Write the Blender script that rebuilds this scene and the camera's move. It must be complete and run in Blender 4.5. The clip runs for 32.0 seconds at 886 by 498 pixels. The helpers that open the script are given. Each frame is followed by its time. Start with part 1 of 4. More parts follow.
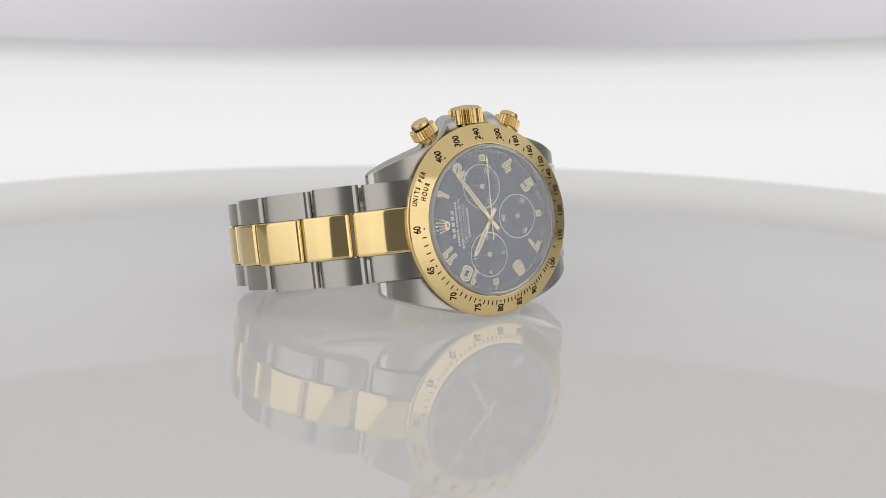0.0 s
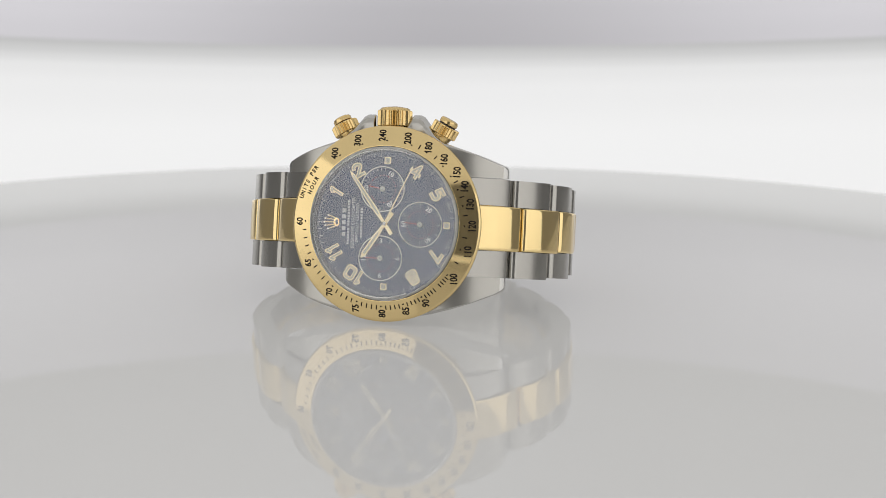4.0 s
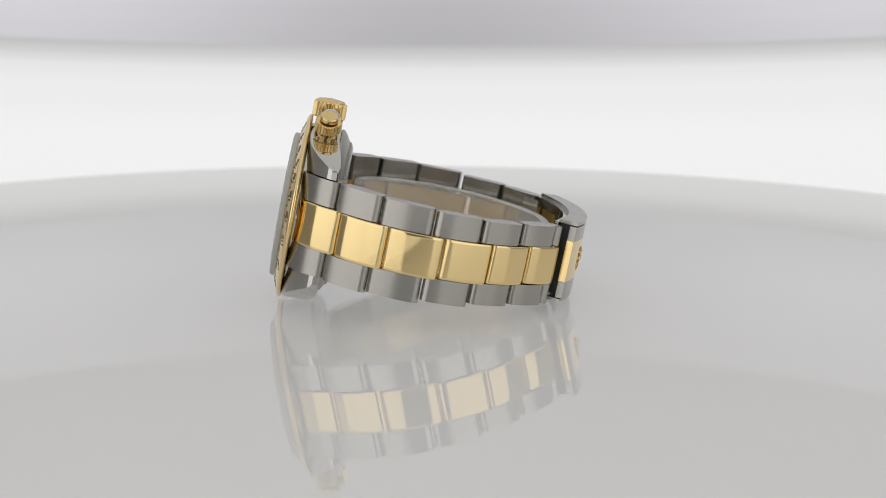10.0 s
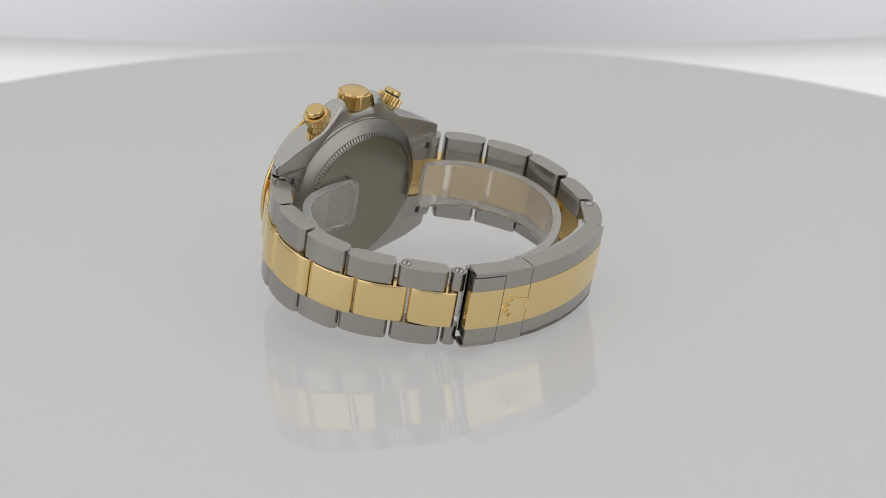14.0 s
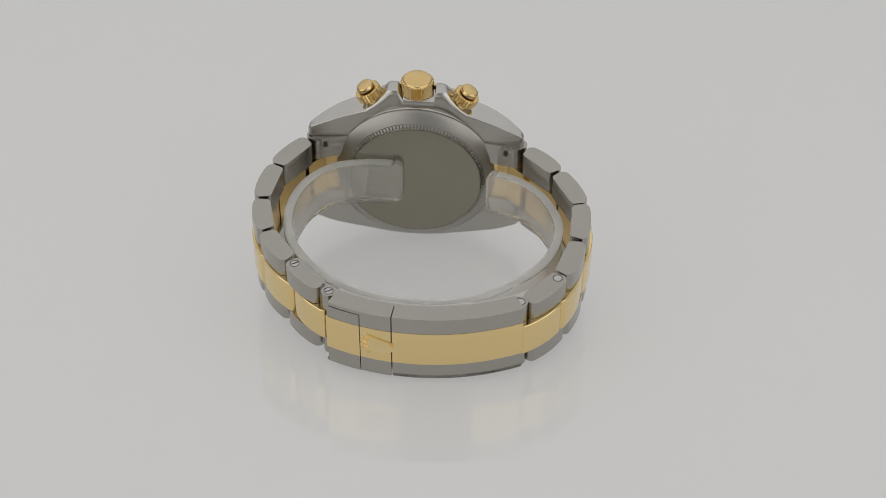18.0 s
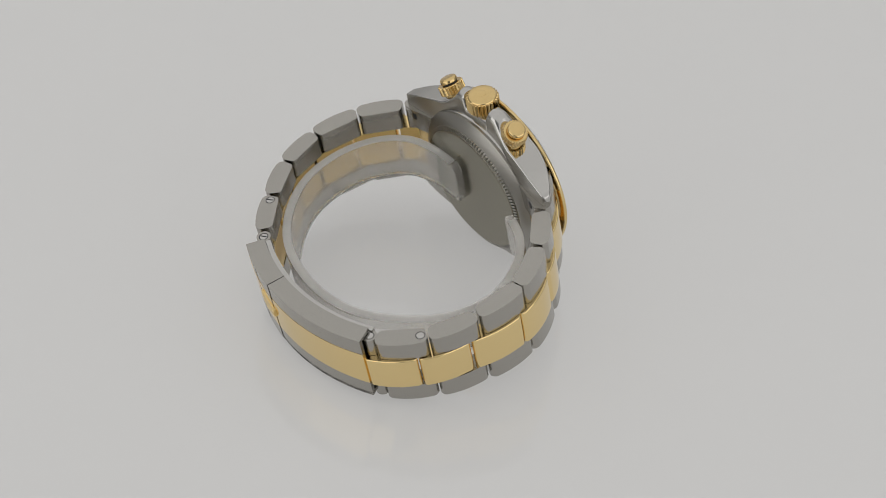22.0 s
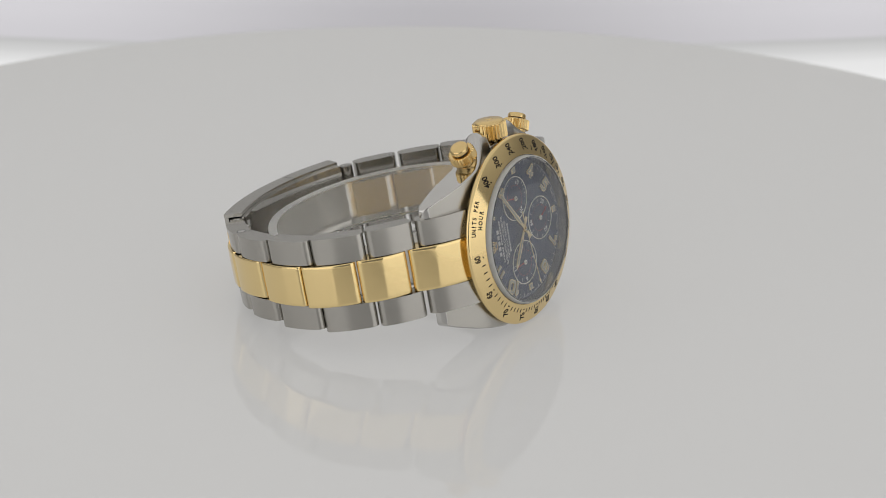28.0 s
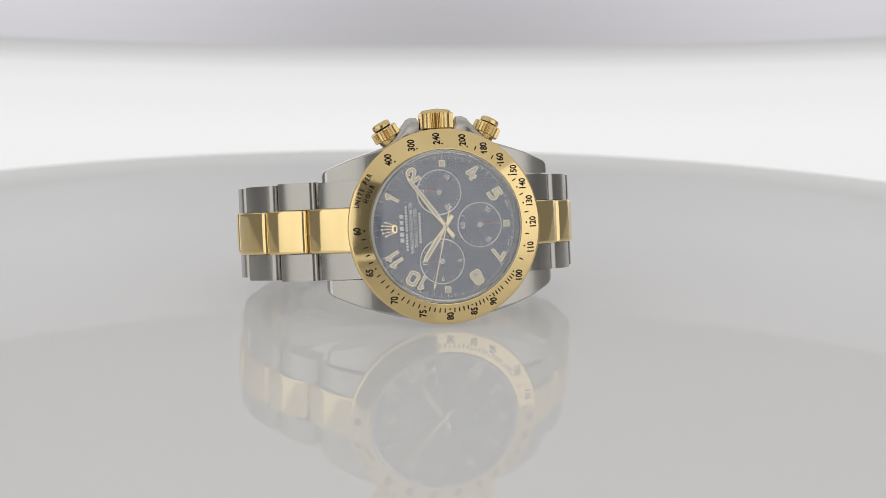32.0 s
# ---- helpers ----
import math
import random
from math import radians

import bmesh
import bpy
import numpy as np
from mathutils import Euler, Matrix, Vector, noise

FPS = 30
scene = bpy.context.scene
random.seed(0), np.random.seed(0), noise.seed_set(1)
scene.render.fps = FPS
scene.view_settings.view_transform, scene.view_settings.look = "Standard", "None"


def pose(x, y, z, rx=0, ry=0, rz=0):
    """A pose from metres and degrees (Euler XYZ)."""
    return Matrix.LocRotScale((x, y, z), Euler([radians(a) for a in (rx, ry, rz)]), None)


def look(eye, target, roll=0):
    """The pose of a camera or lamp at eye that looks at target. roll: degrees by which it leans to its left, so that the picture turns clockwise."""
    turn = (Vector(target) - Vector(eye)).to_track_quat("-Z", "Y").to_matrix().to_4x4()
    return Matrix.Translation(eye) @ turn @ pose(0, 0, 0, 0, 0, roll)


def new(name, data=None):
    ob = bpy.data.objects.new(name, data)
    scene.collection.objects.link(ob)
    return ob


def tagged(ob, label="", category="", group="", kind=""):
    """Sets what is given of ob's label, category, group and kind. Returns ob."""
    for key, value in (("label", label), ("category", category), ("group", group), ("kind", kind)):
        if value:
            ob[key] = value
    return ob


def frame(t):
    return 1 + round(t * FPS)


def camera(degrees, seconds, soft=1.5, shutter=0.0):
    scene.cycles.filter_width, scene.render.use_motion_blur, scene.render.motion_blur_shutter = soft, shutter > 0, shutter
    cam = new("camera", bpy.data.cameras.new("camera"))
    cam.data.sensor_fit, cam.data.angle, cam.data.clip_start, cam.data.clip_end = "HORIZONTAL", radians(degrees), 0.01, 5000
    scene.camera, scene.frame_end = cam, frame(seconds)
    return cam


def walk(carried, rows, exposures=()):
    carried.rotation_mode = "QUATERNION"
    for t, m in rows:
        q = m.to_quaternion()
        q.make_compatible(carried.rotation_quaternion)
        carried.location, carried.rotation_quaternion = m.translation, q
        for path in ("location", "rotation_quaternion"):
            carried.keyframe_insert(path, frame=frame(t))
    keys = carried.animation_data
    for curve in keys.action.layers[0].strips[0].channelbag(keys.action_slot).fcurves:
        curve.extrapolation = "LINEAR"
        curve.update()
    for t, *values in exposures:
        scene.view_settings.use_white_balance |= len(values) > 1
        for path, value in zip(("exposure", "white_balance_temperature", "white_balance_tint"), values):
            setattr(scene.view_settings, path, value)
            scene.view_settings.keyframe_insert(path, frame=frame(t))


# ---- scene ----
# ---------------------------------------------------------------- camera
# seconds, turn of the table, rise of the swing arm (degrees)
RIG = [(0, 38.31, 11.05), (2, 13.27, 11.05), (3.5, -5.52, 11.05), (5.5, -30.69, 11.05), (7, -49.24, 11.05), (8.5, -67.18, 11.05),
       (9.5, -78.89, 10.93), (10, -84.72, 11.03), (10.5, -90.57, 11.63), (11, -96.45, 13.05), (12, -108.39, 15.88), (13, -120.42, 18.96),
       (14.5, -138.32, 23.36), (16.5, -162.14, 29.06), (18, -180.06, 32.88), (19, -192.09, 35.33), (20, -204.17, 38.0), (20.5, -210.22, 38.91),
       (21, -216.26, 39.45), (21.5, -222.29, 39.69), (22, -228.27, 39.69), (22.5, -234.18, 39.3), (23, -239.99, 38.54), (24, -251.47, 36.15),
       (25.5, -269.19, 31.55), (27.5, -293.34, 25.16), (28.5, -305.64, 22.5), (30, -324.17, 18.06), (31, -336.34, 15.05), (31.5, -342.39, 13.6),
       (31.75, -343.8, 12.95), (32, -344.65, 12.45)]
FLOOR = 0.00395          # the table top lies this far below the rig's zero
PIVOT = Vector((0, -0.00151, 0.00348 + FLOOR))
ARM = 0.3988


def arm_pose(el):
    """The pose of the camera at the end of its swing arm."""
    e = radians(el)
    eye = PIVOT + Vector((-0.00270, -ARM * math.cos(e), ARM * math.sin(e)))
    a, yaw = -e + 0.00815, 0.02426
    way = Vector((math.sin(yaw) * math.cos(a), math.cos(yaw) * math.cos(a), math.sin(a)))
    return look(eye, eye + way, 0.415)


cam = camera(27.34, 32.0, soft=0.7)
cam.data.dof.use_dof, cam.data.dof.focus_distance, cam.data.dof.aperture_fstop = True, 0.385, 25.0
walk(cam, [(t, arm_pose(el)) for t, th, el in RIG])

# ---------------------------------------------------------------- light
world = bpy.data.worlds.new("studio_air")
world.use_nodes = True
world.node_tree.nodes["Background"].inputs[0].default_value = (0.9, 0.92, 1.0, 1)
world.node_tree.nodes["Background"].inputs[1].default_value = 0.02
scene.world = world
scene.view_settings.exposure = 0.0


# ---------------------------------------------------------------- materials


def mat(name, base, rough, metal=0.0, grain=0.0, scale=900.0, stretch=(1, 1, 1), vary=0.06, ior=1.5, coat=0.0, rvary=0.06, detail=4):
    """A surface with colour variation, uneven gloss and fine relief."""
    m = bpy.data.materials.new(name)
    m.use_nodes = True
    nt = m.node_tree
    b = nt.nodes["Principled BSDF"]
    b.inputs["Metallic"].default_value = metal
    b.inputs["IOR"].default_value = ior
    b.inputs["Coat Weight"].default_value = coat
    tc = nt.nodes.new("ShaderNodeTexCoord")
    mp = nt.nodes.new("ShaderNodeMapping")
    mp.inputs["Scale"].default_value = stretch
    nt.links.new(tc.outputs["Object"], mp.inputs[0])
    n1 = nt.nodes.new("ShaderNodeTexNoise")
    n1.inputs["Scale"].default_value = scale
    n1.inputs["Detail"].default_value = detail
    nt.links.new(mp.outputs[0], n1.inputs["Vector"])
    n2 = nt.nodes.new("ShaderNodeTexNoise")
    n2.inputs["Scale"].default_value = scale / 9
    nt.links.new(mp.outputs[0] if stretch != (1, 1, 1) else tc.outputs["Object"], n2.inputs["Vector"])
    mix = nt.nodes.new("ShaderNodeMix")
    mix.data_type = "RGBA"
    mix.inputs[6].default_value = (*[c * (1 - vary) for c in base], 1)
    mix.inputs[7].default_value = (*[min(1, c * (1 + vary)) for c in base], 1)
    nt.links.new(n2.outputs[0], mix.inputs[0])
    nt.links.new(mix.outputs[2], b.inputs["Base Color"])
    mr = nt.nodes.new("ShaderNodeMapRange")
    mr.inputs[3].default_value = max(0.0, rough - rvary * rough * 4)
    mr.inputs[4].default_value = rough + rvary * rough * 4
    nt.links.new(n1.outputs[0], mr.inputs[0])
    nt.links.new(mr.outputs[0], b.inputs["Roughness"])
    if grain:
        bp = nt.nodes.new("ShaderNodeBump")
        bp.inputs["Strength"].default_value = grain
        bp.inputs["Distance"].default_value = 0.00005
        nt.links.new(n1.outputs[0], bp.inputs["Height"])
        nt.links.new(bp.outputs[0], b.inputs["Normal"])
    return m


def glass(name, tone, rough, ior):
    m = bpy.data.materials.new(name)
    m.use_nodes = True
    b = m.node_tree.nodes["Principled BSDF"]
    b.inputs["Base Color"].default_value = (*tone, 1)
    b.inputs["Transmission Weight"].default_value = 1
    b.inputs["Roughness"].default_value = rough
    b.inputs["IOR"].default_value = ior
    return m


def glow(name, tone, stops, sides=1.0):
    """A backlit sheet; its light and the fall-off along its height are painted into its glow: stops of (height in m,
    strength).
    """
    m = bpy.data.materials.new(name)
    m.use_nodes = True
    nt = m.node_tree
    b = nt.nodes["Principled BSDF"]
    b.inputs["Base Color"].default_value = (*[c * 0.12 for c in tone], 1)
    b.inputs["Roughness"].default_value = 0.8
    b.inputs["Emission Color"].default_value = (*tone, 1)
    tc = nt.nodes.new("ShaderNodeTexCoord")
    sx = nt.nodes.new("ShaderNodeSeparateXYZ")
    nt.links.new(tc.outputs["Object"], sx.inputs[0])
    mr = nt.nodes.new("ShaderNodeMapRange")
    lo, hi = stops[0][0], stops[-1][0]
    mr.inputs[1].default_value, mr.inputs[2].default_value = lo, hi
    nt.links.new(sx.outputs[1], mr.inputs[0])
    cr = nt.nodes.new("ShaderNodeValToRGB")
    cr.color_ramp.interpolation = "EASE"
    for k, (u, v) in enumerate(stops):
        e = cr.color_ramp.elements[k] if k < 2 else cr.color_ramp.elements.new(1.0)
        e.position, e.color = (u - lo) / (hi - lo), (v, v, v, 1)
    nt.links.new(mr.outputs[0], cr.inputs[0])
    # painted into the glow as well: brighter towards the two sides
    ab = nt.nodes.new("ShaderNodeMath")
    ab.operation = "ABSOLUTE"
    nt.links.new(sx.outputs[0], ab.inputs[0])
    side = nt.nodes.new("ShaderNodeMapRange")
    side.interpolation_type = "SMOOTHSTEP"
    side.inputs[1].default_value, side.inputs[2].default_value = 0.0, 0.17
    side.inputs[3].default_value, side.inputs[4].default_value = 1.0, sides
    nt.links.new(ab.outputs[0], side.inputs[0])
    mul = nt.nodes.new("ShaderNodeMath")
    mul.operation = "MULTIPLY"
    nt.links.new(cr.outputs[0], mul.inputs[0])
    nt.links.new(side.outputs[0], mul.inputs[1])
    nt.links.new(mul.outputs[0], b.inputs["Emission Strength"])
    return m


STEEL_SATIN = mat("satin_steel", (0.418, 0.404, 0.374), 0.22, 1, 0, 260, (1, 1, 0.4), vary=0.06, rvary=0.012)
STEEL = mat("polished_steel", (0.54, 0.53, 0.51), 0.05, 1, 0.3, 200, rvary=0.02, detail=0)
STEEL_BACK = mat("case_back_steel", (0.295, 0.28, 0.228), 0.23, 1, 0, 200, rvary=0.015, vary=0.06)
STEEL_CASE = mat("brushed_case_steel", (0.46, 0.445, 0.412), 0.3, 1, 0, 260, (0.4, 1, 1), vary=0.04, rvary=0.012)
STEEL_RIM = mat("turned_steel", (0.38, 0.368, 0.34), 0.38, 1, 0, 300, rvary=0.02)
GOLD = mat("polished_gold", (0.86, 0.665, 0.33), 0.085, 1, 1.0, 150, rvary=0.02, detail=0.6)
GOLD_SATIN = mat("satin_gold", (0.76, 0.56, 0.26), 0.19, 1, 0, 260, rvary=0.02)
GOLD_BEZEL = mat("bezel_gold", (0.78, 0.60, 0.30), 0.075, 1, 0, 300, rvary=0.02)
# satin inner faces; some shade and warm bounce is put into the tone
GOLD_INNER = mat("inner_satin_gold", (0.80, 0.585, 0.24), 0.3, 1, 0, 260, (1, 1, 0.4), vary=0.04, rvary=0.012)
GOLD_FINE = mat("fine_satin_gold", (0.86, 0.68, 0.36), 0.42, 1, 0.02, 3000)
GOLD_RIM = mat("pale_gold_rim", (0.92, 0.79, 0.50), 0.34, 1, 0.02, 2000)
LUME = mat("aged_lume", (0.50, 0.485, 0.41), 0.6)
INK = mat("black_enamel", (0.015, 0.012, 0.01), 0.5)
NAVY = mat("navy_dial", (0.010, 0.029, 0.092), 0.4, 0.6, 0, 3000, coat=0.2, vary=0.03, rvary=0.0)
INK.node_tree.nodes["Principled BSDF"].inputs["Specular IOR Level"].default_value = 0.08
CREAM = mat("cream_lume", (0.91, 0.90, 0.80), 0.6)
WHITE = mat("white_print", (0.78, 0.78, 0.78), 0.5)
RED = mat("red_paint", (0.6, 0.03, 0.03), 0.4)
# near-black painted in for the shade in holes, grooves, slots and the clasp
DARK = mat("recess_shade", (0.02, 0.02, 0.02), 0.5)
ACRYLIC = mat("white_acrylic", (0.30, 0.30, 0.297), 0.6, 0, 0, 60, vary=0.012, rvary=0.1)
nodes = ACRYLIC.node_tree.nodes["Principled BSDF"].inputs
nodes["Specular IOR Level"].default_value = 0.0
nodes["Coat Weight"].default_value = 1.0
nodes["Coat Roughness"].default_value = 0.008
nodes["Coat IOR"].default_value = 1.44
# light table: the light from below is put into the surface's own glow
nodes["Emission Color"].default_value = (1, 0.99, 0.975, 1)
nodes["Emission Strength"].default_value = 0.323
CRYSTAL = glass("sapphire", (1, 1, 1), 0.0, 1.85)
CLEAR = glass("clear_plastic", (1.0, 0.985, 0.95), 0.25, 1.3)
CLEAR.node_tree.nodes["Principled BSDF"].inputs["Transmission Weight"].default_value = 0.8
GROUND = glass("ground_glass_edge", (0.66, 0.66, 0.64), 0.45, 1.4)
GROUND.node_tree.nodes["Principled BSDF"].inputs["Transmission Weight"].default_value = 0.35
CLOUDY = glass("cloudy_plastic_edge", (0.97, 0.96, 0.94), 0.35, 1.3)
CLOUDY.node_tree.nodes["Principled BSDF"].inputs["Transmission Weight"].default_value = 0.8
WALL = mat("studio_wall_paint", (0.10, 0.10, 0.105), 0.9, 0, 0.1, 20)
CLOTH = mat("black_cloth", (0.03, 0.03, 0.03), 0.9, 0, 0.1, 300)

# ---------------------------------------------------------------- mesh helpers
MM = 0.001


def shade(me):
    """Smooth shading in which the large faces stay flat and the rounded edges turn."""
    n = len(me.polygons)
    me.polygons.foreach_set("use_smooth", [True] * n)
    nor = [p.normal.copy() for p in me.polygons]
    area = [p.area for p in me.polygons]
    around = [[] for _ in me.vertices]
    for p in me.polygons:
        for v in p.vertices:
            around[v].append(p.index)
    out = []
    for p in me.polygons:
        for v in p.vertices:
            s = Vector((0, 0, 0))
            for q in around[v]:
                if nor[q].dot(nor[p.index]) > 0.72:
                    s += nor[q] * area[q]
            out.append(s.normalized() if s.length > 1e-20 else nor[p.index])
    me.normals_split_custom_set(out)


def finish(name, bm, material, parent=None, smooth=True, label=""):
    bmesh.ops.recalc_face_normals(bm, faces=bm.faces)
    me = bpy.data.meshes.new(name)
    bm.to_mesh(me)
    bm.free()
    me.materials.append(material)
    if smooth:
        shade(me)
    ob = new(name, me)
    if parent:
        ob.parent = parent
    if label:
        ob["label"] = label
    return ob


def part(name, bm, material, parent, label="", smooth=True):
    return finish(name, bm, material, parent, smooth, label)


def scale_mm(bm):
    bmesh.ops.scale(bm, vec=(MM, MM, MM), verts=bm.verts)
    return bm


def lathe(profile, n=96, closed=True):
    """Turn a profile of (radius, y) in mm round the Y axis."""
    bm = bmesh.new()
    rings = []
    for r, y in profile:
        if r < 1e-6:
            rings.append([bm.verts.new((0, y, 0))] * n)
        else:
            rings.append([bm.verts.new((-r * math.cos(2 * math.pi * k / n), y, r * math.sin(2 * math.pi * k / n))) for k in range(n)])
    pairs = list(zip(rings, rings[1:])) + ([(rings[-1], rings[0])] if closed else [])
    for a, b in pairs:
        for k in range(n):
            vs = []
            for v in (a[k], a[(k + 1) % n], b[(k + 1) % n], b[k]):
                if v not in vs:
                    vs.append(v)
            if len(vs) > 2:
                try:
                    bm.faces.new(vs)
                except ValueError:
                    pass
    return scale_mm(bm)


def prism(poly, z0, z1, bevel=0.0, seg=2):
    """A polygon of (x, y) in mm, pushed from z0 to z1, with rounded edges."""
    bm = bmesh.new()
    a = [bm.verts.new((x, y, z0)) for x, y in poly]
    b = [bm.verts.new((x, y, z1)) for x, y in poly]
    bm.faces.new(a[::-1])
    bm.faces.new(b)
    for k in range(len(poly)):
        j = (k + 1) % len(poly)
        bm.faces.new((a[k], a[j], b[j], b[k]))
    if bevel:
        sharp = [e for e in bm.edges if e.calc_face_angle(0) > radians(30)]
        bmesh.ops.bevel(bm, geom=sharp, offset=bevel, segments=seg, profile=0.5, affect="EDGES", clamp_overlap=True)
    return scale_mm(bm)


def clock(a, r):
    """X and Z in mm on the face, a degrees clockwise from twelve."""
    return -r * math.cos(radians(a)), r * math.sin(radians(a))


def plate(poly, y0, y1, bevel=0.0):
    """A polygon of (x, z) in mm on the face, from depth y0 to y1."""
    bm = bmesh.new()
    a = [bm.verts.new((x, y0, z)) for x, z in poly]
    b = [bm.verts.new((x, y1, z)) for x, z in poly]
    bm.faces.new(a)
    bm.faces.new(b[::-1])
    for k in range(len(poly)):
        j = (k + 1) % len(poly)
        bm.faces.new((a[k], b[k], b[j], a[j]))
    if bevel:
        rim = [e for e in bm.edges if all(v.co.y == y0 for v in e.verts)]
        bmesh.ops.bevel(bm, geom=rim, offset=bevel, segments=1, affect="EDGES")
    return scale_mm(bm)


def word(text, size, spacing=1.0, wide=1.0, bold=0.0):
    """Flat outlines of a word, centred, size mm high; a list of vertices and faces."""
    cu = bpy.data.curves.new("word", "FONT")
    cu.body, cu.size, cu.align_x, cu.align_y, cu.space_character = text, size * 1.4, "CENTER", "CENTER", spacing
    cu.resolution_u = 3
    cu.offset = bold * size
    ob = bpy.data.objects.new("word", cu)
    scene.collection.objects.link(ob)
    dg = bpy.context.evaluated_depsgraph_get()
    dg.update()
    me = bpy.data.meshes.new_from_object(ob.evaluated_get(dg))
    vs = [(v.co.x * wide, v.co.y) for v in me.vertices]
    if vs:
        ys = [v[1] for v in vs]
        xs = [v[0] for v in vs]
        cy, cx = (max(ys) + min(ys)) / 2, (max(xs) + min(xs)) / 2
        vs = [(x - cx, y - cy) for x, y in vs]
    fs = [tuple(p.vertices) for p in me.polygons]
    bpy.data.objects.remove(ob)
    bpy.data.curves.remove(cu)
    bpy.data.meshes.remove(me)
    return vs, fs


def lettered(name, text, size, a, r, material, parent, depth, upright=False, spacing=1.0, lean=None, wide=1.0, at=None, bold=0.0, fit=0.0):
    """A word lying on the face at clock angle a and radius r; depth(radius) is the surface it lies on."""
    vs, fs = word(text, size, spacing, wide, bold)
    if fit:
        k = fit / (max(v[0] for v in vs) - min(v[0] for v in vs))
        vs = [(u * k, v) for u, v in vs]
    cx, cz = at if at else clock(a, r)
    t = radians(0 if upright else a) if lean is None else radians(lean)
    right, up = (math.sin(t), math.cos(t)), (-math.cos(t), math.sin(t))
    bm = bmesh.new()
    made = []
    for u, v in vs:
        x, z = cx + u * right[0] + v * up[0], cz + u * right[1] + v * up[1]
        made.append(bm.verts.new((x, depth(math.hypot(x, z)), z)))
    for f in fs:
        bm.faces.new([made[k] for k in f])
    scale_mm(bm)
    return part(name, bm, material, parent, smooth=False)


# ---------------------------------------------------------------- studio
def box(lo, hi):
    bm = bmesh.new()
    bmesh.ops.create_cube(bm, size=1)
    for v in bm.verts:
        v.co = [(l + h) / 2 + c * (h - l) for l, h, c in zip(lo, hi, v.co)]
    return bm


def fabric(name, power, tone=(1, 0.988, 0.97), low=None, span=(0.08, 0.62)):
    """White tent cloth that glows by itself, in place of lamps outside it."""
    m = bpy.data.materials.new(name)
    m.use_nodes = True
    nt = m.node_tree
    b = nt.nodes["Principled BSDF"]
    b.inputs["Base Color"].default_value = (0.3, 0.3, 0.3, 1)
    b.inputs["Roughness"].default_value = 0.95
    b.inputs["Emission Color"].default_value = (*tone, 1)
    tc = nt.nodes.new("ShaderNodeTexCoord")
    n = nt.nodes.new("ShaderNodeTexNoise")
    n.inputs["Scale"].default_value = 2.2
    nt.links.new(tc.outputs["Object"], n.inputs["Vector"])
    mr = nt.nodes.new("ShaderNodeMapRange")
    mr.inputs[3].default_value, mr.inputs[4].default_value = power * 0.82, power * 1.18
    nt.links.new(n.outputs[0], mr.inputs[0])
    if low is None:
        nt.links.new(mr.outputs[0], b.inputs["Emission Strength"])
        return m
    # painted into the glow: the cloth is dimmer towards its foot
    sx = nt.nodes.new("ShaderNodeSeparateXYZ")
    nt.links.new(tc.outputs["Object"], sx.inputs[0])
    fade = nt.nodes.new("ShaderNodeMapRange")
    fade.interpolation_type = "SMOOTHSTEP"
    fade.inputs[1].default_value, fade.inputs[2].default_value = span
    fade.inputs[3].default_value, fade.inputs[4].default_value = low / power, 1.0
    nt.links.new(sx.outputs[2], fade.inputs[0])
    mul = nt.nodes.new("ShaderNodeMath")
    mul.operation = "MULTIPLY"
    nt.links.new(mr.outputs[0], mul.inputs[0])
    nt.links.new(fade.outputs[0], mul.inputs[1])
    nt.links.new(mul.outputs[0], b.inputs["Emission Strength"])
    return m


def gore(name, az0, az1, el0, el1, radius, material, parent):
    """A piece of the tent's cloth; azimuth in degrees from the camera's side, counted towards the right."""
    bm = bmesh.new()
    n, m = max(2, int(abs(az1 - az0) / 6)), max(2, int((el1 - el0) / 6))
    sides = []
    for r in (radius, radius + 0.006):
        g = []
        for j in range(m + 1):
            e = radians(el0 + (el1 - el0) * j / m)
            g.append([bm.verts.new((r * math.cos(e) * math.sin(radians(az0 + (az1 - az0) * k / n)), -r * math.cos(e) * math.cos(radians(az0 + (az1 - az0) * k / n)), r * math.sin(e))) for k in range(n + 1)])
        sides.append(g)
    for g in sides:
        for j in range(m):
            for k in range(n):
                bm.faces.new((g[j][k], g[j][k + 1], g[j + 1][k + 1], g[j + 1][k]))
    a, b = sides
    for k in range(n):
        for j in (0, m):
            bm.faces.new((a[j][k], a[j][k + 1], b[j][k + 1], b[j][k]))
    for j in range(m):
        for k in (0, n):
            bm.faces.new((a[j][k], a[j + 1][k], b[j + 1][k], b[j][k]))
    return part(name, bm, material, parent)


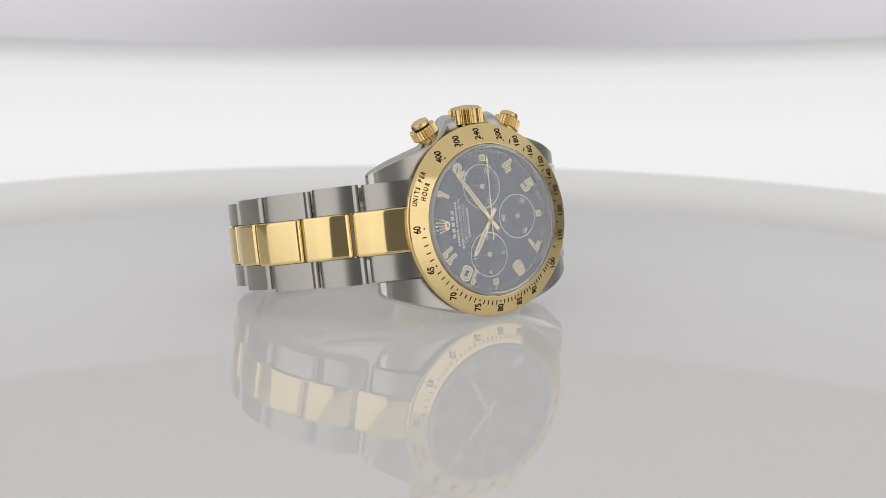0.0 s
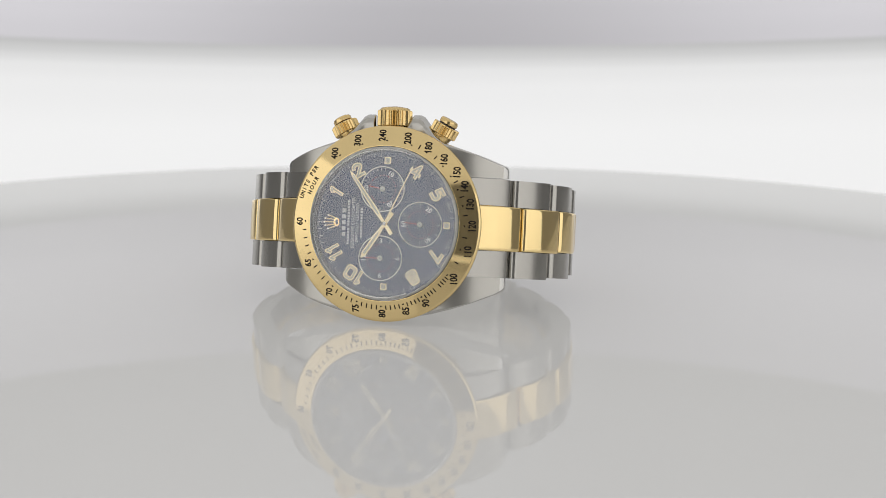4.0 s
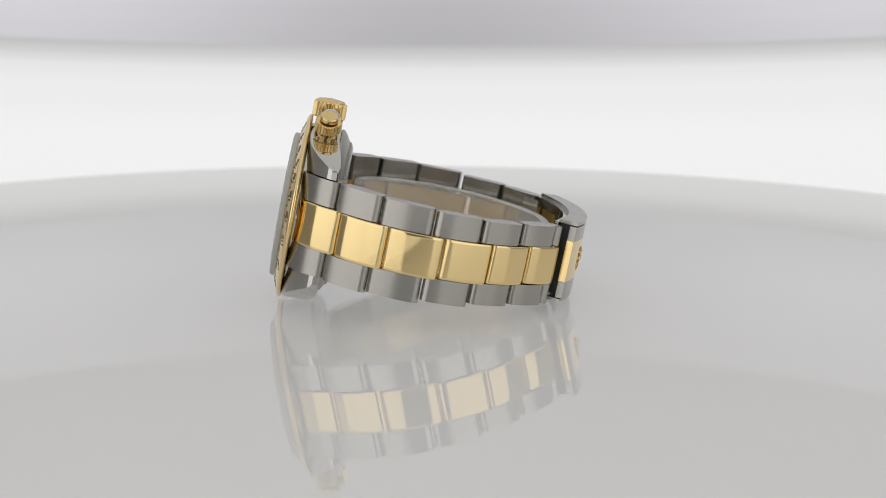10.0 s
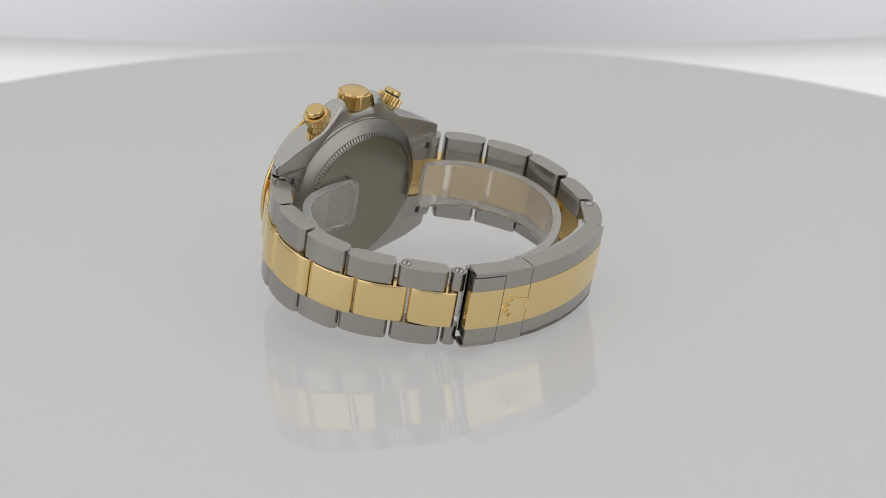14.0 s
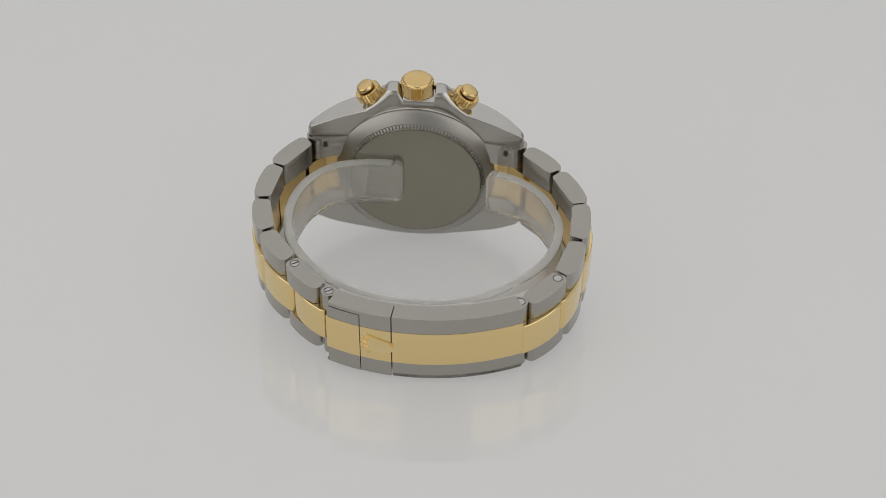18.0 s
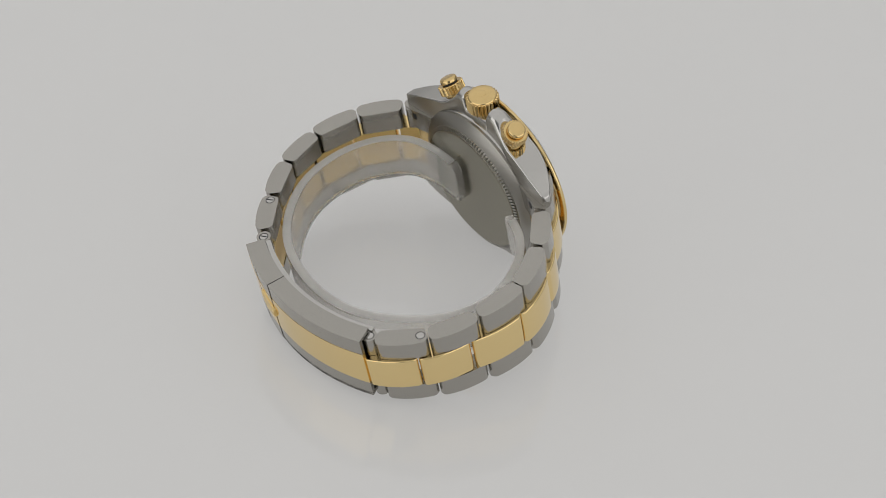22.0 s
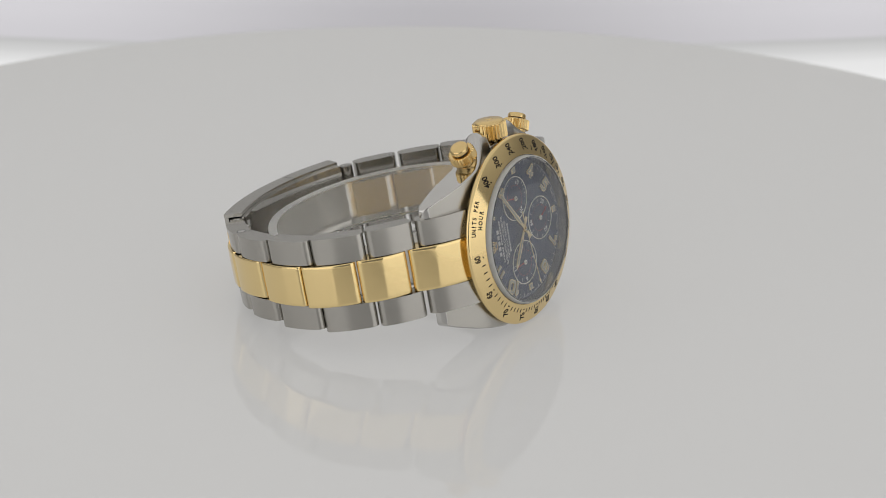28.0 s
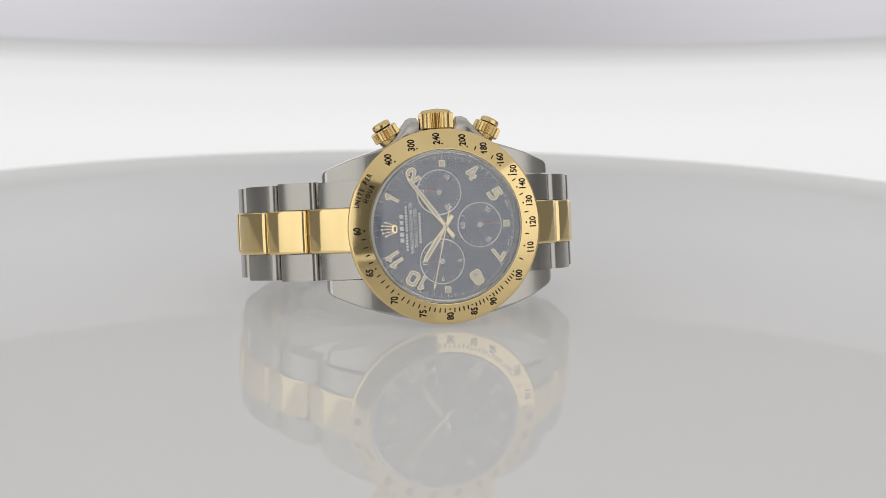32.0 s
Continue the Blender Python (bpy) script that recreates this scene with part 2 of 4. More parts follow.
def studio():
    W, H, D = 2.2, 1.5, -0.75
    for name, lo, hi in (("wall_north", (-W, W, D), (W, W + 0.1, H)), ("wall_south", (-W, -W - 0.1, D), (W, -W, H)),
                         ("wall_east", (W, -W, D), (W + 0.1, W, H)), ("wall_west", (-W - 0.1, -W, D), (-W, W, H)),
                         ("floor", (-W, -W, D - 0.1), (W, W, D)), ("ceiling", (-W, -W, H), (W, W, H + 0.1))):
        tagged(finish(name, box(lo, hi), WALL, smooth=False), "dark grey painted studio " + name.split("_")[0], name.split("_")[0], kind="structure")
    # unseen tent; its glowing cloth is the main light of the scene
    tent = tagged(new("light_tent"), "white cloth light tent round the turntable", "light tent", kind="structure")
    # bright and dim copies of one cloth: uneven light put into their glow
    top, bright, dim = fabric("tent_cloth", 0.56, low=0.28), fabric("tent_cloth_bright_glow", 1.05, low=0.78, span=(-0.14, 0.14)), fabric("tent_cloth_dim_glow", 0.56, low=0.08, span=(0.16, 0.5))
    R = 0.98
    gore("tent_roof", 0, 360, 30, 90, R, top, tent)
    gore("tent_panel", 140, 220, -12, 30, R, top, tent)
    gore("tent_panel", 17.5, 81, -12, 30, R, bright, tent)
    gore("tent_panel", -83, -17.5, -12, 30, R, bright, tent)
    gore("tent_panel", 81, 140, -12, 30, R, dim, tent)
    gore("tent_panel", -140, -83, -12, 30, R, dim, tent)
    # unseen slot and apron, added so glass and gold mirror dark above bright
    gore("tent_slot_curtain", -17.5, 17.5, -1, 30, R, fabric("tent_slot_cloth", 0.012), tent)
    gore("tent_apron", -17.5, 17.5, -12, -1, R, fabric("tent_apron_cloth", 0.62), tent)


def turntable():
    thing = tagged(new("turntable"), "round white glossy acrylic light table that turns", "turntable")
    bm = bmesh.new()
    prof = [(0, 0), (206.5, 0), (207.8, -0.4), (208.3, -1.2), (208.3, -4.2), (207.8, -5), (0, -5)]
    rings, n = [], 256
    for r, z in prof:
        rings.append([bm.verts.new((r * MM * math.cos(2 * math.pi * k / n), r * MM * math.sin(2 * math.pi * k / n), z * MM)) for k in range(n)] if r else None)
    bm.faces.new(rings[1])
    bm.faces.new(rings[5][::-1])
    for a, b in zip(rings[1:5], rings[2:6]):
        for k in range(n):
            bm.faces.new((a[k], b[k], b[(k + 1) % n], a[(k + 1) % n]))
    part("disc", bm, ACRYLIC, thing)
    bm = bmesh.new()
    bmesh.ops.create_cone(bm, cap_ends=True, segments=64, radius1=0.09, radius2=0.06, depth=0.74)
    bmesh.ops.translate(bm, vec=(0, 0, -0.3755), verts=bm.verts)
    part("pedestal", bm, CLOTH, thing)
    return thing


def sheet(name, u0, u1, back, material, parent, radius=0.45, half=0.42, thick=0.003, sag=0.0):
    """A concave sheet behind the table in the arm's space: x across, y up, z towards the camera."""
    bm = bmesh.new()
    n, m = 48, 24
    grid = []
    for s in (0, thick):
        rows = []
        for j in range(m + 1):
            row = []
            for k in range(n + 1):
                a = (k / n * 2 - 1) * half / radius
                x, dz = radius * math.sin(a), radius * (1 - math.cos(a))
                f = j / m
                u = u0 + (u1 - u0) * f + sag * f * (x / 0.2) ** 2
                row.append(bm.verts.new((x, u, -back + dz - s)))
            rows.append(row)
        grid.append(rows)
    for rows in grid:
        for j in range(m):
            for k in range(n):
                bm.faces.new((rows[j][k], rows[j][k + 1], rows[j + 1][k + 1], rows[j + 1][k]))
    f, b = grid
    for k in range(n):
        bm.faces.new((f[0][k], f[0][k + 1], b[0][k + 1], b[0][k]))
        bm.faces.new((f[m][k], f[m][k + 1], b[m][k + 1], b[m][k]))
    for j in range(m):
        bm.faces.new((f[j][0], f[j + 1][0], b[j + 1][0], b[j][0]))
        bm.faces.new((f[j][n], f[j + 1][n], b[j + 1][n], b[j][n]))
    return part(name, bm, material, parent)


def backdrop():
    thing = tagged(new("backdrop_panel"), "curved white backlit backdrop panel behind the turntable", "backdrop")
    # grey band, soft edge and fall-off are painted into the two sheets' glow
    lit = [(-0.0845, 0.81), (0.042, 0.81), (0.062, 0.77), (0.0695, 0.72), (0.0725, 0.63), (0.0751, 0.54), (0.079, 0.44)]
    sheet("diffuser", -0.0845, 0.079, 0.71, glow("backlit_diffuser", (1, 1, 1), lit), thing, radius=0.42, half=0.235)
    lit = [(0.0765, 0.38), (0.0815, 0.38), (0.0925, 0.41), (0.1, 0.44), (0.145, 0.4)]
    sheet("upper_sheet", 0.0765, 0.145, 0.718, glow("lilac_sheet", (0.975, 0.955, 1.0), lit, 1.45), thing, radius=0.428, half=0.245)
    return thing


# ---------------------------------------------------------------- the watch
# In the watch's space X points to six, Z to three o'clock and Y to the back; zero is the middle of the bezel's scale.
DIAL = 0.95
# how the head is turned against the bracelet
HEAD = pose(0.00023, 0, -0.00007, 0.77, -0.54, 2.95)


def bezel_y(r):
    return -1.0 + (r - 16.0) * 0.33 - 0.015


def on_dial(r):
    return DIAL - 0.03


def zshift(y):
    """The bracelet droops towards the table as it leaves the case."""
    return 0.0 if y < 22 else 0.02 * (y - 22)


def case(watch):
    upper = [(-23.8, 11.7), (-23.6, 12.2), (-23.1, 12.6), (-22.2, 13.0), (-20, 13.95), (-18, 14.7), (-14, 16.0), (-11.2, 16.9), (-9.6, 18.2), (-8.2, 19.8), (-6.4, 22.2), (-5.6, 22.6), (-4.2, 22.6), (-3.9, 22.2), (-3.9, 20.2)]
    upper += [(-x, z) for x, z in reversed(upper)]
    lower = [(-23.8, 12.0), (-23.6, 12.7), (-23.1, 13.2), (-22.2, 13.75), (-20, 14.75), (-18, 15.6), (-14, 17.0), (-10, 18.15), (-6, 18.95), (-2, 19.3)]
    lower += [(-x, z) for x, z in reversed(lower)]
    bm = bmesh.new()

    def lerp(path, x):
        return float(np.interp(x, [p[0] for p in path], [p[1] for p in path]))

    for path, s in ((upper, 1), (lower, -1)):
        xs = sorted(set([p[0] for p in path] + [k * 1.0 for k in range(-23, 24)] + [-23.7, -23.35, 23.35, 23.7] + [-15.61, -15.6, 15.6, 15.61]))
        rings = []
        for x in xs:
            zo = lerp(path, x)
            zi = 10.05 if abs(x) >= 15.605 else 4.0
            a = abs(x)
            tip = max(0.0, a - 22.9) / 0.9
            yf = 1.35 + (6.0 * ((a - 9) / 15) ** 2.4 if a > 9 else 0) + 0.3 * tip * tip
            u = max(0.0, (a - 9) / 15)
            yb = 7.7 + 1.9 * u ** 1.5 - 0.6 * max(0.0, u - 0.6) ** 1.5 / 0.25 - 0.5 * tip * tip
            if zo > 17.5 and s > 0:
                yf, yb = max(yf, 1.35 + (zo - 17.5) * 0.25), yb - (zo - 17.5) * 0.12
            rc = min((yb - yf) / 2 - 0.05, float(np.interp(a, [9, 17], [0.8, 0.32])) + max(0.0, zo - 17.5) * 0.4 * (s > 0))
            ring = [(zi, yf)]
            for k in range(6):
                t = radians(90 * k / 5)
                ring.append((zo - rc + rc * math.sin(t), yf + rc - rc * math.cos(t)))
            for k in range(6):
                t = radians(90 * k / 5)
                ring.append((zo - rc + rc * math.cos(t), yb - rc + rc * math.sin(t)))
            ring.append((zi, yb))
            rings.append([bm.verts.new((x, y, s * z)) for z, y in ring])
        for a, b in zip(rings, rings[1:]):
            for k in range(14):
                bm.faces.new((a[k], a[(k + 1) % 14], b[(k + 1) % 14], b[k]))
        bm.faces.new(rings[0])
        bm.faces.new(rings[-1][::-1])
    scale_mm(bm)
    ob = part("case", bm, STEEL, watch, "steel case with brushed lugs and polished flanks")
    ob.data.materials.append(STEEL_CASE)
    for p in ob.data.polygons:
        p.material_index = 1 if abs(p.normal.y) > 0.75 else 0
    part("case_ring", lathe([(15, 1.3), (18.2, 1.3), (18.35, 1.6), (18.35, 7.4), (17.6, 8.2), (15, 8.6)]), STEEL, watch)
    back = part("case_back", lathe([(0, 10.9), (14.4, 10.9), (14.75, 10.75), (14.85, 10.5), (14.85, 9.0), (0, 9.0)], closed=False), STEEL_BACK, watch, "plain olive-grey case back with a fluted edge")
    part("case_back_rim", lathe([(14.85, 10.1), (15.7, 10.0), (17.4, 9.0), (18.1, 8.4), (18.1, 7.9), (14.85, 7.9)]), STEEL_RIM, watch)
    bm = bmesh.new()
    n = 124
    for k in range(n):
        a = 2 * math.pi * k / n
        w = math.pi / n * 0.56
        pts = [(14.85, a - w), (15.65, a - w), (15.65, a + w), (14.85, a + w)]
        lo = [bm.verts.new((-r * math.cos(t), 10.0, r * math.sin(t))) for r, t in pts]
        hi = [bm.verts.new((-r * math.cos(t), 10.7 - (r - 14.85) * 0.4, r * math.sin(t))) for r, t in pts]
        bm.faces.new(hi)
        for i in range(4):
            bm.faces.new((lo[i], lo[(i + 1) % 4], hi[(i + 1) % 4], hi[i]))
    tagged(part("fluting", scale_mm(bm), STEEL_CASE, back, smooth=False), kind="stuff")


def shoulders(watch):
    """Solid inner ends of the bracelet between the lugs, with the openings of the spring bars."""
    for s in (-1, 1):
        poly = [(s * 15.2, 5.0), (s * 20.6, 6.2), (s * 23.1, 9.0), (s * 22.6, 10.1), (s * 20.6, 9.9), (s * 15.2, 8.6)]
        part("end_link_inside", prism([(x - s * 0.5, y - 0.7) for x, y in poly], -4.6, 4.6, 0.3), GOLD_SATIN, watch, "gold inner end of the bracelet")
        for z0, z1, zh in ((-10.0, -4.68, -8.3), (4.68, 10.0, 8.3)):
            side = part("end_link_shoulder", prism(poly, z0, z1, 0.25), STEEL_SATIN, watch)
            # a dark block stands in for the shade in the opening
            hole = prism([(s * 19.5, 9.3), (s * 20.4, 9.45), (s * 20.4, 9.93), (s * 19.5, 9.72)], zh - 0.75, zh + 0.75)
            part("spring_bar_hole", hole, DARK, side, smooth=False)


def bezel(watch):
    bz = part("bezel", lathe([(15.75, -0.65), (15.82, -0.93), (16.0, -1.0), (19.6, 0.188), (19.85, 0.3), (20.05, 0.5), (20.12, 0.75), (20.05, 1.05), (19.8, 1.25), (15.75, 1.3)], 160), GOLD_BEZEL, watch, "yellow gold bezel with an engraved black scale")
    # the figures of the upper quarter stand a little ahead of their dots
    ahead = {400: 2.6, 300: 2.7, 240: 3.5, 200: 4.2, 180: 1.1, 160: 3.1}
    for v in (60, 65, 70, 75, 80, 85, 90, 100, 110, 120, 130, 140, 150, 160, 180, 200, 240, 300, 400):
        a = 6 * (3600 / v % 60)
        lettered("numeral", str(v), 1.42, a - ahead.get(v, 0.3), 18.05 if v in ahead else 18.4, INK, bz, bezel_y, upright=True, wide=0.8, bold=0.045)
        x, z = clock(a, 16.9)
        bm = lathe([(0, -0.015), (0.2, -0.015), (0.2, 0.1), (0, 0.1)], 12, False)
        ob = part("scale_dot", bm, INK, bz)
        ob.location = (x * MM, bezel_y(16.9) * MM, z * MM)
    for k, ch in enumerate("UNITS PER"):
        if ch != " ":
            lettered("letter", ch, 0.95, 15.6 + k * 2.58, 18.85, INK, bz, bezel_y, wide=0.8, bold=0.05)
    for k, ch in enumerate("HOUR"):
        lettered("letter", ch, 0.95, 20.2 + k * 3.55, 17.3, INK, bz, bezel_y, wide=0.82, bold=0.05)
    marks = [v for v in range(61, 100) if v % 5] + [105, 115, 125, 135, 145, 170, 190]
    for v in marks:
        a = 6 * (3600 / v)
        r0, r1 = (16.75, 17.65)
        w = 0.12
        t = radians(a)
        px, pz = math.sin(t) * w, math.cos(t) * w
        x0, z0 = clock(a, r0)
        x1, z1 = clock(a, r1)
        bm = bmesh.new()
        vs = [bm.verts.new((x, bezel_y(math.hypot(x, z)), z)) for x, z in ((x0 - px, z0 - pz), (x0 + px, z0 + pz), (x1 + px, z1 + pz), (x1 - px, z1 - pz))]
        bm.faces.new(vs)
        part("scale_mark", scale_mm(bm), INK, bz, smooth=False)
    cr = part("crystal", lathe([(0, -2.1), (15.05, -2.1), (15.4, -1.95), (15.6, -1.65), (15.6, -1.0), (0, -1.0)], 128, False), CRYSTAL, watch, "clear domed watch glass")
    cr.visible_shadow = False
    part("ground_edge", lathe([(15.32, -2.02), (15.46, -1.97), (15.66, -1.66), (15.66, -0.8), (15.605, -0.8), (15.605, -1.63), (15.42, -1.92)], 128), GROUND, cr)
    part("gasket", lathe([(15.45, -0.7), (15.74, -0.7), (15.74, 0.5), (15.45, 0.5)], 96), STEEL, watch)
    part("inner_ring", lathe([(14.72, DIAL - 0.01), (14.98, -0.9), (15.42, -0.95), (15.42, DIAL), (14.8, DIAL)], 96), STEEL_SATIN, watch)


def ring_flat(r0, r1, y, at=(0, 0), n=64, h=0.06):
    bm = lathe([(r0, y), (r1, y), (r1, y + h), (r0, y + h)], n)
    bmesh.ops.translate(bm, vec=(at[0] * MM, 0, at[1] * MM), verts=bm.verts)
    return bm


def tick(a, r0, r1, w, at=(0, 0), y=DIAL - 0.03):
    t = radians(a)
    px, pz = math.sin(t) * w / 2, math.cos(t) * w / 2
    x0, z0 = clock(a, r0)
    x1, z1 = clock(a, r1)
    return [(x + at[0], y, z + at[1]) for x, z in ((x0 - px, z0 - pz), (x0 + px, z0 + pz), (x1 + px, z1 + pz), (x1 - px, z1 - pz))]


def strokes(lines, w):
    """Flat bars along (u, v) polylines: a list of quads."""
    out = []
    for line in lines:
        for (u0, v0), (u1, v1) in zip(line, line[1:]):
            d = math.hypot(u1 - u0, v1 - v0)
            e = w / 2 / d
            nx, ny = -(v1 - v0) * e, (u1 - u0) * e
            fx, fy = (u1 - u0) * e * 0.9, (v1 - v0) * e * 0.9
            out.append([(u0 - nx - fx, v0 - ny - fy), (u1 - nx + fx, v1 - ny + fy), (u1 + nx + fx, v1 + ny + fy), (u0 + nx - fx, v0 + ny - fy)])
    return out


def bow(cx, cy, rx, ry, a0, a1, n=6):
    """Points on an elliptic bow from a0 to a1 degrees."""
    return [(cx + rx * math.cos(radians(a0 + (a1 - a0) * k / n)), cy + ry * math.sin(radians(a0 + (a1 - a0) * k / n))) for k in range(n + 1)]


def loop(rx, ry, cy):
    """A rounded box of a loop, closed."""
    c = min(rx, ry) * 0.8
    pts = []
    for sx, sy, a0 in ((1, 1, 0), (-1, 1, 90), (-1, -1, 180), (1, -1, 270)):
        pts += bow(sx * (rx - c), cy + sy * (ry - c), c, c, a0, a0 + 90, 3)
    return pts + pts[:1]


DIGITS = {"1": [[(-0.34, 0.62), (0.14, 0.98), (0.14, -1)]],
          "0": [bow(0.3, 0.5, 0.5, 0.45, 0, 90, 4) + bow(-0.3, 0.5, 0.5, 0.45, 90, 180, 4) + bow(-0.3, -0.5, 0.5, 0.45, 180, 270, 4) + bow(0.3, -0.5, 0.5, 0.45, 270, 360, 4) + [(0.8, 0.5)]],
          "2": [[(-0.7, 0.5)] + bow(0.0, 0.5, 0.7, 0.45, 170, -30, 8) + [(-0.7, -0.95), (0.75, -0.95)]],
          "4": [[(0.3, -1), (0.3, 0.98), (-0.78, -0.42), (0.8, -0.42)]],
          "5": [[(0.62, 0.95), (-0.5, 0.95), (-0.6, 0.12), (0.1, 0.2)] + bow(0.1, -0.38, 0.6, 0.57, 80, -90, 7) + [(-0.66, -0.95)]],
          "7": [[(-0.7, 0.93), (0.72, 0.93), (-0.2, -1)]],
          "8": [loop(0.66, 0.46, 0.5), loop(0.8, 0.5, -0.48)]}


def numeral(text, a, r, h, parent):
    """A raised hour numeral of gold with a pale fill, its top outwards."""
    t = radians(a)
    right, up = (math.sin(t), math.cos(t)), (-math.cos(t), math.sin(t))
    cx, cz = clock(a, r)
    for material, w, y0, name in ((GOLD_RIM, 0.78, DIAL - 0.2, "applied_numeral"), (LUME, 0.38, DIAL - 0.235, "lume")):
        bm = bmesh.new()
        adv = h * 1.12
        for i, ch in enumerate(text):
            off = (i - (len(text) - 1) / 2) * adv * (0.8 if text == "10" else 0.62)
            for k, quad in enumerate(strokes(DIGITS[ch], w / (h / 2))):
                pts = [(u * h / 2 * 0.9 + off, v * h / 2) for u, v in quad]
                co = [(cx + u * right[0] + v * up[0], cz + u * right[1] + v * up[1]) for u, v in pts]
                lift = 0.004 * k
                top = [bm.verts.new((x, y0 - lift, z)) for x, z in co]
                bot = [bm.verts.new((x, DIAL, z)) for x, z in co]
                bm.faces.new(top)
                for j in range(4):
                    bm.faces.new((top[j], bot[j], bot[(j + 1) % 4], top[(j + 1) % 4]))
        parent = part(name, scale_mm(bm), material, parent, smooth=False)


def dial(watch):
    d = part("dial", lathe([(0, DIAL), (14.8, DIAL), (14.8, DIAL + 0.5), (0, DIAL + 0.5)], 96, False), NAVY, watch, "deep blue dial with cream arabic numerals and three subdials")
    for a, tx in ((30, "1"), (60, "2"), (120, "4"), (150, "5"), (210, "7"), (240, "8"), (300, "10"), (330, "11")):
        numeral(tx, a, 12.45, 2.42, d)
    for a in (90, 180, 270):
        x, z = clock(a, 12.9)
        block = None
        for s, y0, name, material in ((0.68, DIAL - 0.2, "hour_block", GOLD_RIM), (0.46, DIAL - 0.235, "lume", LUME)):
            block = part(name, plate([(x - s, z - s), (x + s, z - s), (x + s, z + s), (x - s, z + s)], y0, DIAL, 0.06), material, block or d)
    fine = bmesh.new()
    for k in range(300):
        a = k * 1.2
        if k % 5 == 0:
            if k % 25 == 0 and k % 75:
                continue
            quad = tick(a, 13.7, 14.55, 0.10)
        else:
            quad = tick(a, 14.2, 14.55, 0.05)
        fine.faces.new([fine.verts.new(v) for v in quad])
    tagged(part("minute_track", scale_mm(fine), WHITE, d, smooth=False), kind="stuff")
    # emblem and lines of print below twelve
    base = plate([(-10.5 + 0.6 * math.cos(radians(k * 20)), 0.9 * math.sin(radians(k * 20))) for k in range(18)], DIAL - 0.18, DIAL, 0.1)
    crown = part("emblem", base, GOLD, d, "small gold crown-shaped emblem")
    part("emblem_hollow", plate([(-10.45 + 0.28 * math.cos(radians(k * 30)), 0.55 * math.sin(radians(k * 30))) for k in range(12)], DIAL - 0.19, DIAL - 0.12), NAVY, crown)
    for x, u in ((-12.3, 1.4), (-12.95, 0.76), (-13.15, 0.0), (-12.95, -0.76), (-12.3, -1.4)):
        part("emblem_prong", plate([(-10.8, u * 0.62 - 0.12), (-10.8, u * 0.62 + 0.12), (x, u + 0.06), (x, u - 0.06)], DIAL - 0.16, DIAL, 0.02), GOLD_FINE, crown)
        bm = lathe([(0, DIAL - 0.24), (0.2, DIAL - 0.18), (0.2, DIAL), (0, DIAL)], 12, False)
        bmesh.ops.translate(bm, vec=(x * MM, 0, u * MM), verts=bm.verts)
        part("emblem_pearl", bm, CREAM, crown)

    def bars(x, widths, h, gap):
        """A line of print as plain bars; a width of zero stands for the space between two words."""
        total = sum(w + gap if w else 2 * gap for w in widths) - gap
        z = -total / 2
        for w in widths:
            if not w:
                z += 2 * gap
                continue
            bm = plate([(x - h / 2, z), (x + h / 2, z), (x + h / 2, z + w), (x - h / 2, z + w)], DIAL - 0.04, DIAL)
            part("print_bar", bm, WHITE, d, smooth=False)
            z += w + gap
    bars(-8.97, [0.85] * 5, 0.78, 0.36)
    bars(-7.98, [0.42] * 6 + [0.0] + [0.42] * 9, 0.46, 0.17)
    lettered("print_line", "SUPERLATIVE CHRONOMETER", 0.7, 0, 0, WHITE, d, on_dial, lean=0, at=(-7.0, 0), bold=0.02, fit=10.4)
    lettered("print_line", "OFFICIALLY CERTIFIED", 0.66, 0, 0, WHITE, d, on_dial, lean=0, at=(-6.1, 0), bold=0.02, fit=8.0)
    bars(-5.2, [0.46] * 10, 0.46, 0.17)
    lettered("print_line", "SWISS", 0.42, 197, 13.75, WHITE, d, on_dial, lean=17)
    lettered("print_line", "MADE", 0.42, 163, 13.75, WHITE, d, on_dial, lean=-17)
    for at, texts, n, name in (((-0.9, 7.05), ((120, "10"), (240, "20"), (0, "30")), 30, "minute"), ((7.28, 0), ((120, "20"), (240, "40"), (0, "60")), 12, "second"), ((-0.9, -7.1), ((90, "3"), (180, "6"), (270, "9"), (0, "12")), 12, "hour")):
        sub = part("subdial", ring_flat(4.46, 4.66, DIAL - 0.12, at, 72, 0.12), CREAM, d, "round subdial with a pale gold rim")
        bm = bmesh.new()
        for k in range(n):
            a = k * 360 / n
            if any(abs((a - ta + 180) % 360 - 180) < 14 for ta, _ in texts):
                continue
            bm.faces.new([bm.verts.new(v) for v in tick(a, 3.4 if n == 12 else 3.75, 4.35, 0.11, at)])
        tagged(part("subdial_ticks", scale_mm(bm), WHITE, sub, smooth=False), kind="stuff")
        bm = bmesh.new()
        for k in range(60):
            a = k * 6
            bm.faces.new([bm.verts.new(v) for v in tick(a, 2.75, 2.82, 0.16, at, DIAL - 0.02)])
        tagged(part("red_dots", scale_mm(bm), RED, sub, smooth=False), kind="stuff")
        for ta, tx in texts:
            x, z = clock(ta, 3.55)
            lettered("numeral", tx, 1.0, 0, 0, WHITE, sub, on_dial, bold=0.03, lean=ta + (180 if ta in (180,) else 0), at=(at[0] + x, at[1] + z))


